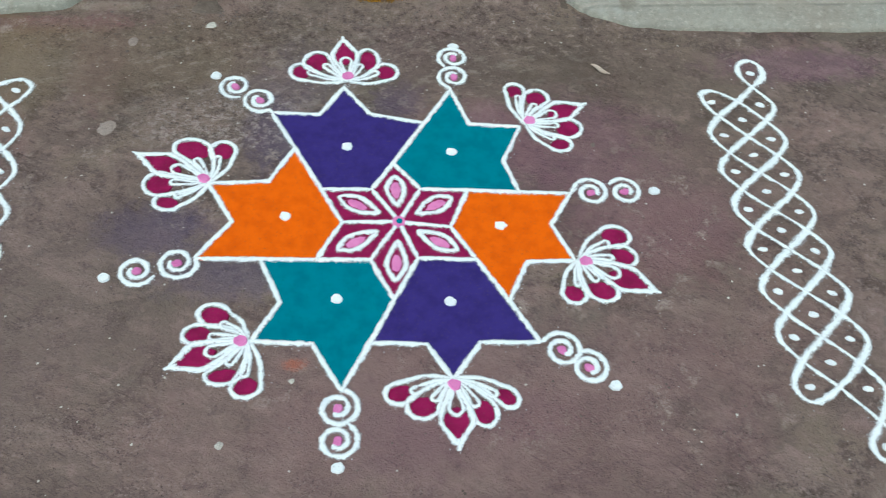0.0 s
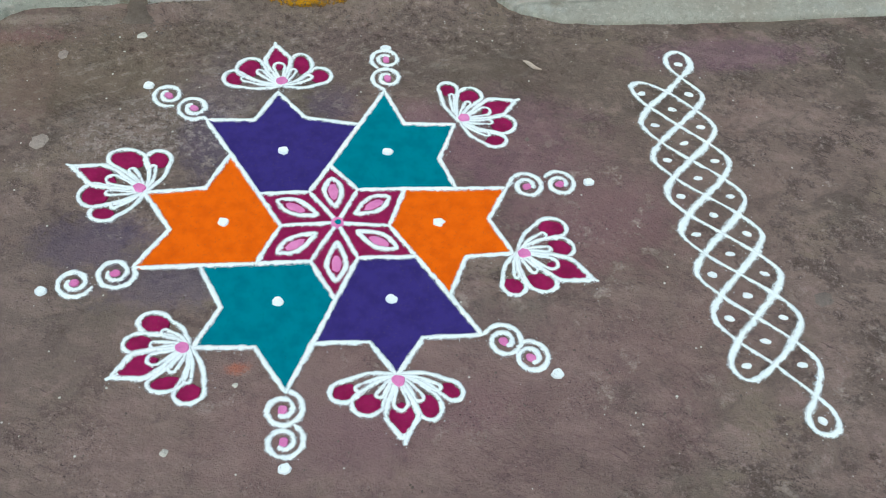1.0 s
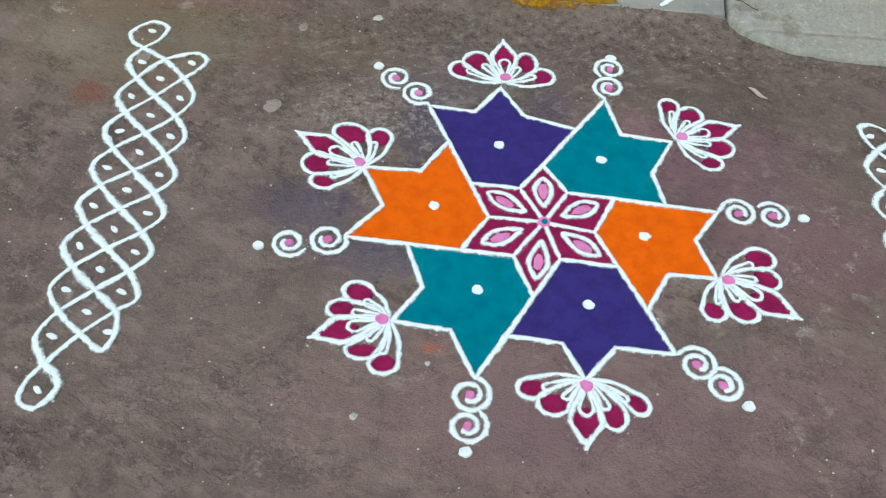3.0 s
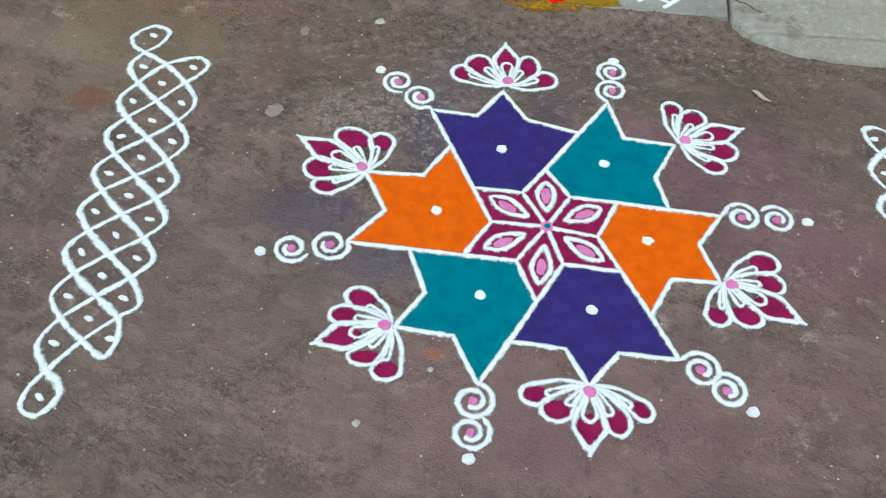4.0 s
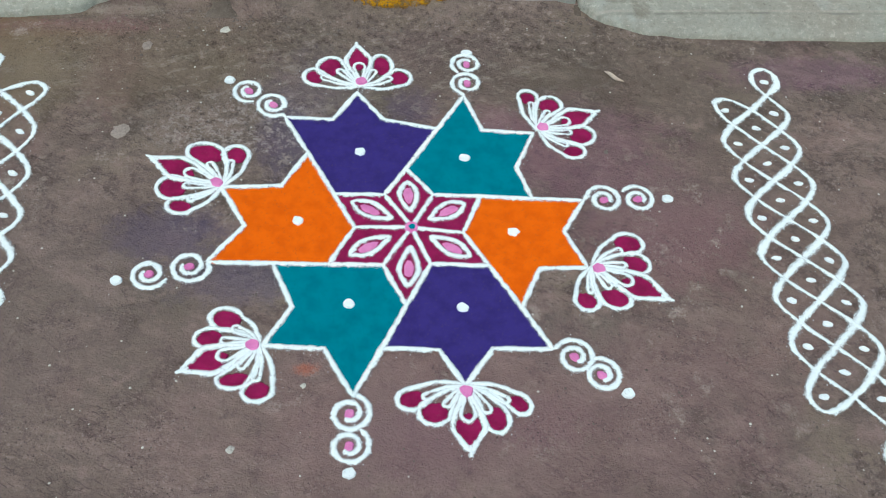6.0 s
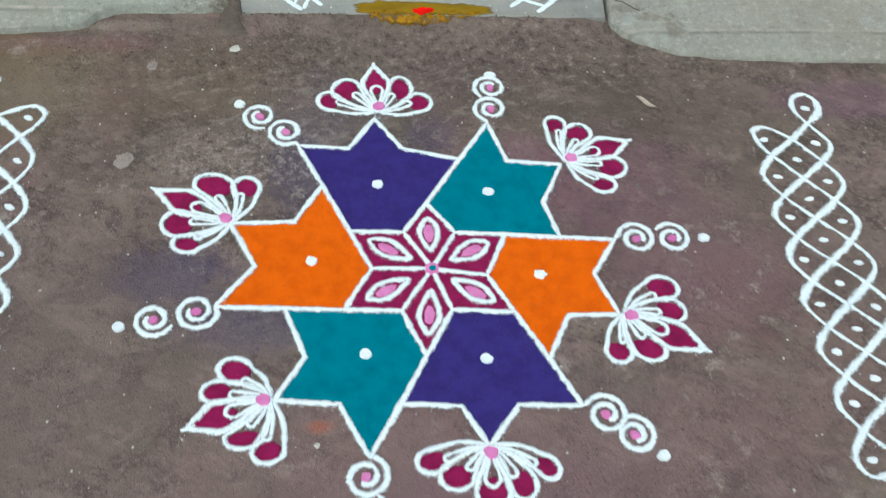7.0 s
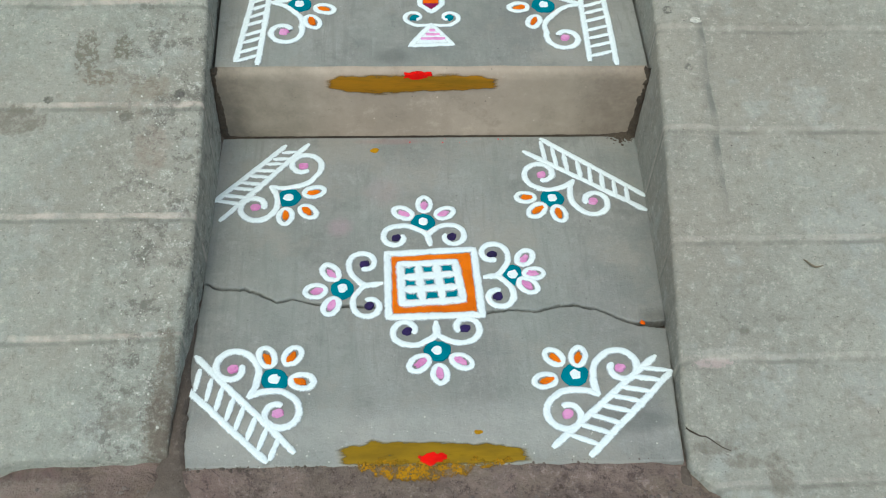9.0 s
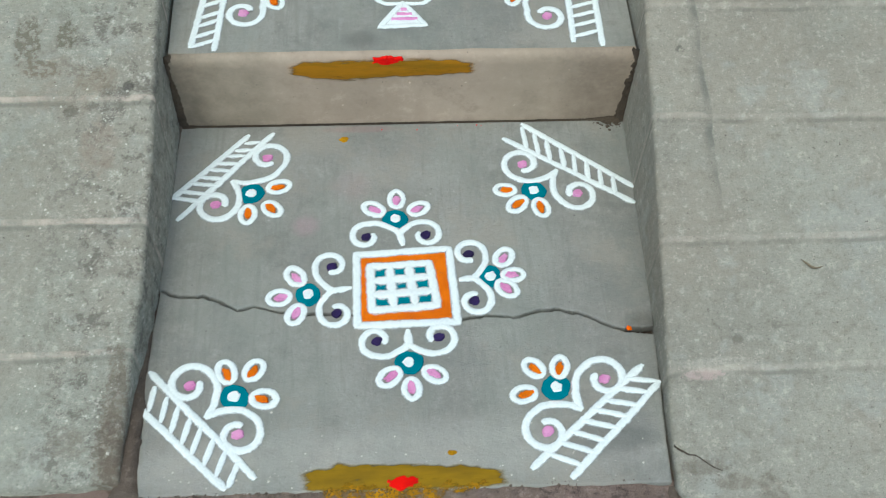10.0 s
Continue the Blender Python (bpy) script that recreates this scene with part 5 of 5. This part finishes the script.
# ---- loose bits ----
def stone(name, x, y, z, size, material, label, category, seed, flat=0.45, long=1.0, turn=0.0):
    bm = bmesh.new()
    bmesh.ops.create_icosphere(bm, subdivisions=2, radius=1.0)
    for v in bm.verts:
        k = 1 + 0.62 * noise.noise(v.co * 1.9 + Vector((seed, 0, seed)))
        v.co = Vector((v.co.x * size * k * long, v.co.y * size * k, max(-0.25, v.co.z) * size * k * flat))
    me = bpy.data.meshes.new(name)
    bm.to_mesh(me)
    bm.free()
    me.materials.append(material)
    ob = new(name, me)
    ob.matrix_world = pose(x, y, z + 0.15 * size * flat, 0, 0, turn)
    return tagged(ob, label, category)


stone("lime_chip", -0.375, 0.571, 0, 0.0095, chip_mat, "white lime chip lying on the ground", "chip", 1.0, 0.3, 1.2, 20)
stone("lime_chip", -0.322, -0.448, 0, 0.007, chip_mat, "small pale chip lying on the ground", "chip", 2.0, 0.4)
stone("lime_chip", -0.205, -0.335, 0, 0.005, chip_mat, "small pale chip lying on the ground", "chip", 3.0, 0.4)
stone("pebble", 0.415, 0.19, 0, 0.005, stone_mat, "small grey pebble on the ground", "pebble", 4.0, 0.6)
stone("stone_flake", -0.568, 0.267, 0, 0.017, flake_mat, "flat pale grey stone flake set in the ground", "stone", 11.0, 0.08, 1.2, 30)
stone("stone_flake", -0.868, 0.385, 0, 0.016, flake_mat, "flat pale grey stone flake set in the ground", "stone", 14.0, 0.15, 1.2, 60)
stone("stone_flake", -0.539, 0.521, 0, 0.010, flake_mat, "flat pale grey stone flake set in the ground", "stone", 12.0, 0.1, 1.3, 80)
stone("stone_flake", 0.90, -0.27, 0, 0.015, stone_mat, "flat brown stone flake set in the ground", "stone", 13.0, 0.08, 1.3, 10)
stone("turmeric_crumb", -0.064, 1.349, TOP, 0.0065, yellow, "yellow-brown crumb on the cement slab", "crumb", 5.0, 0.4, 1.3, 10)
stone("orange_crumb", 0.403, 0.921, TOP, 0.0045, orange, "orange powder crumb on the slab crack", "crumb", 6.0, 0.4)
stone("lime_chip", 0.545, 1.435, ramp_height(0.545, 1.435, 1), 0.008, chip_mat, "small white chip on the pale ramp", "chip", 7.0, 0.4, 1.4)
stone("turmeric_crumb", 0.098, 0.712, TOP, 0.0042, yellow, "olive turmeric crumb on the slab", "crumb", 8.0, 0.3, 1.6)


def curl_leaf(name, x, y, z, length, wide, turn, material, label, curve=0.2):
    verts, faces = [], []
    n = 12
    for i in range(n + 1):
        t = i / n
        w = wide * math.sin(math.pi * min(1, max(0.04, t * 0.92 + 0.04)))
        for k, u in enumerate((-1, -0.4, 0.4, 1)):
            verts.append((length * (t - 0.5), u * w + curve * length * (t - 0.5) ** 2, 0.0015 + 0.35 * w * u * u + 0.002 * math.sin(t * 7)))
    for i in range(n):
        for k in range(3):
            a = i * 4 + k
            faces.append((a, a + 1, a + 5, a + 4))
    top = len(verts)
    verts += [(a, b, c - 0.001) for a, b, c in verts]
    faces += [tuple(top + q for q in f[::-1]) for f in faces]
    ob = mesh_object(name, verts, faces, material)
    ob.matrix_world = pose(x, y, z, 0, 0, turn)
    return tagged(ob, label, "leaf")


curl_leaf("dry_leaf", 0.472, 0.412, 0, 0.05, 0.006, -42, leaf_mat, "narrow dry buff leaf lying on the ground")
curl_leaf("dry_husk", 0.689, 0.965, ramp_height(0.689, 0.965, 1) + 0.003, 0.036, 0.0024, -25, husk_mat, "curled brown husk lying on the pale ramp", 0.9)


def scatter(name, count, place, size, material, label, seed):
    """Many crumbs in one mesh."""
    rnd = random.Random(seed)
    verts, faces = [], []
    for i in range(count):
        x, y, z = place(rnd)
        s = size * (0.4 + rnd.random() ** 2 * 1.4)
        a = len(verts)
        t0 = rnd.random() * 6.28
        for k in range(5):
            t = t0 + k * 1.2566
            r = s * (0.7 + 0.5 * rnd.random())
            verts.append((x + r * math.cos(t), y + r * math.sin(t), z - 0.0006))
        verts.append((x, y, z + s * (0.35 + 0.3 * rnd.random())))
        faces += [(a + k, a + (k + 1) % 5, a + 5) for k in range(5)]
    ob = mesh_object(name, verts, faces, material, smooth=False)
    return tagged(ob, label, "grit", kind="stuff")


def near_steps(r):
    x = r.uniform(-0.6, 0.6)
    return x, 0.645 - abs(r.gauss(0, 0.05)), 0.0


scatter("grit", 420, near_steps, 0.0028, stone_mat, "grey crumbs of cement along the foot of the slab", 1)
scatter("dark_grit", 700, lambda r: (r.uniform(-1.1, 1.1), r.uniform(-0.75, 0.6), -0.0006), 0.0018, mud_mat, "dark grit strewn over the earthen ground", 2)
scatter("pale_grit", 420, lambda r: (r.uniform(-1.1, 1.1), r.uniform(-0.75, 0.6), -0.0006), 0.0017, chip_mat, "pale specks of lime strewn over the ground", 3)


def ramp_spot(r):
    x, y = -r.uniform(0.40, 0.55), r.uniform(0.72, 1.3)
    return x, y, ramp_height(x, y, -1)


scatter("ramp_grit", 160, ramp_spot, 0.0018, chip_mat, "pale broken cement crumbs on the stained ramp", 4)


def spilt(r):
    x, y = SPILT[r.randrange(len(SPILT))]
    return x + r.gauss(0, 0.0075), y + r.gauss(0, 0.0075), 0.0


scatter("powder_dust", 9000, spilt, 0.00065, white_dot, "white powder grains scattered along the drawn lines", 5)


def red_speck(r):
    x = r.uniform(-0.02, 0.30)
    return x, 1.384 - abs(r.gauss(0, 0.007)), SLAB_Z


scatter("red_specks", 34, red_speck, 0.0022, vermilion, "specks of vermilion powder fallen at the foot of the riser", 6)


def corner_crumb(r):
    return 0.462 - abs(r.gauss(0, 0.022)), RISER_Y - 0.004 - abs(r.gauss(0, 0.009)), SLAB_Z + 0.001


scatter("corner_crumbs", 110, corner_crumb, 0.0030, dirt_shade_mat, "dark crumbs of earth in the corner under the riser", 7)
scatter("slab_specks", 150, lambda r: (r.uniform(-0.34, 0.40), 0.66 + abs(r.gauss(0, 0.05)), SLAB_Z), 0.0017, chip_mat, "pale specks of lime strewn along the slab edge", 8)
scatter("slab_dirt", 260, lambda r: (r.uniform(-0.36, 0.42), 0.655 + abs(r.gauss(0, 0.006)), SLAB_Z - 0.001), 0.0022, mud_mat, "brown crumbs of earth along the worn slab edge", 9)
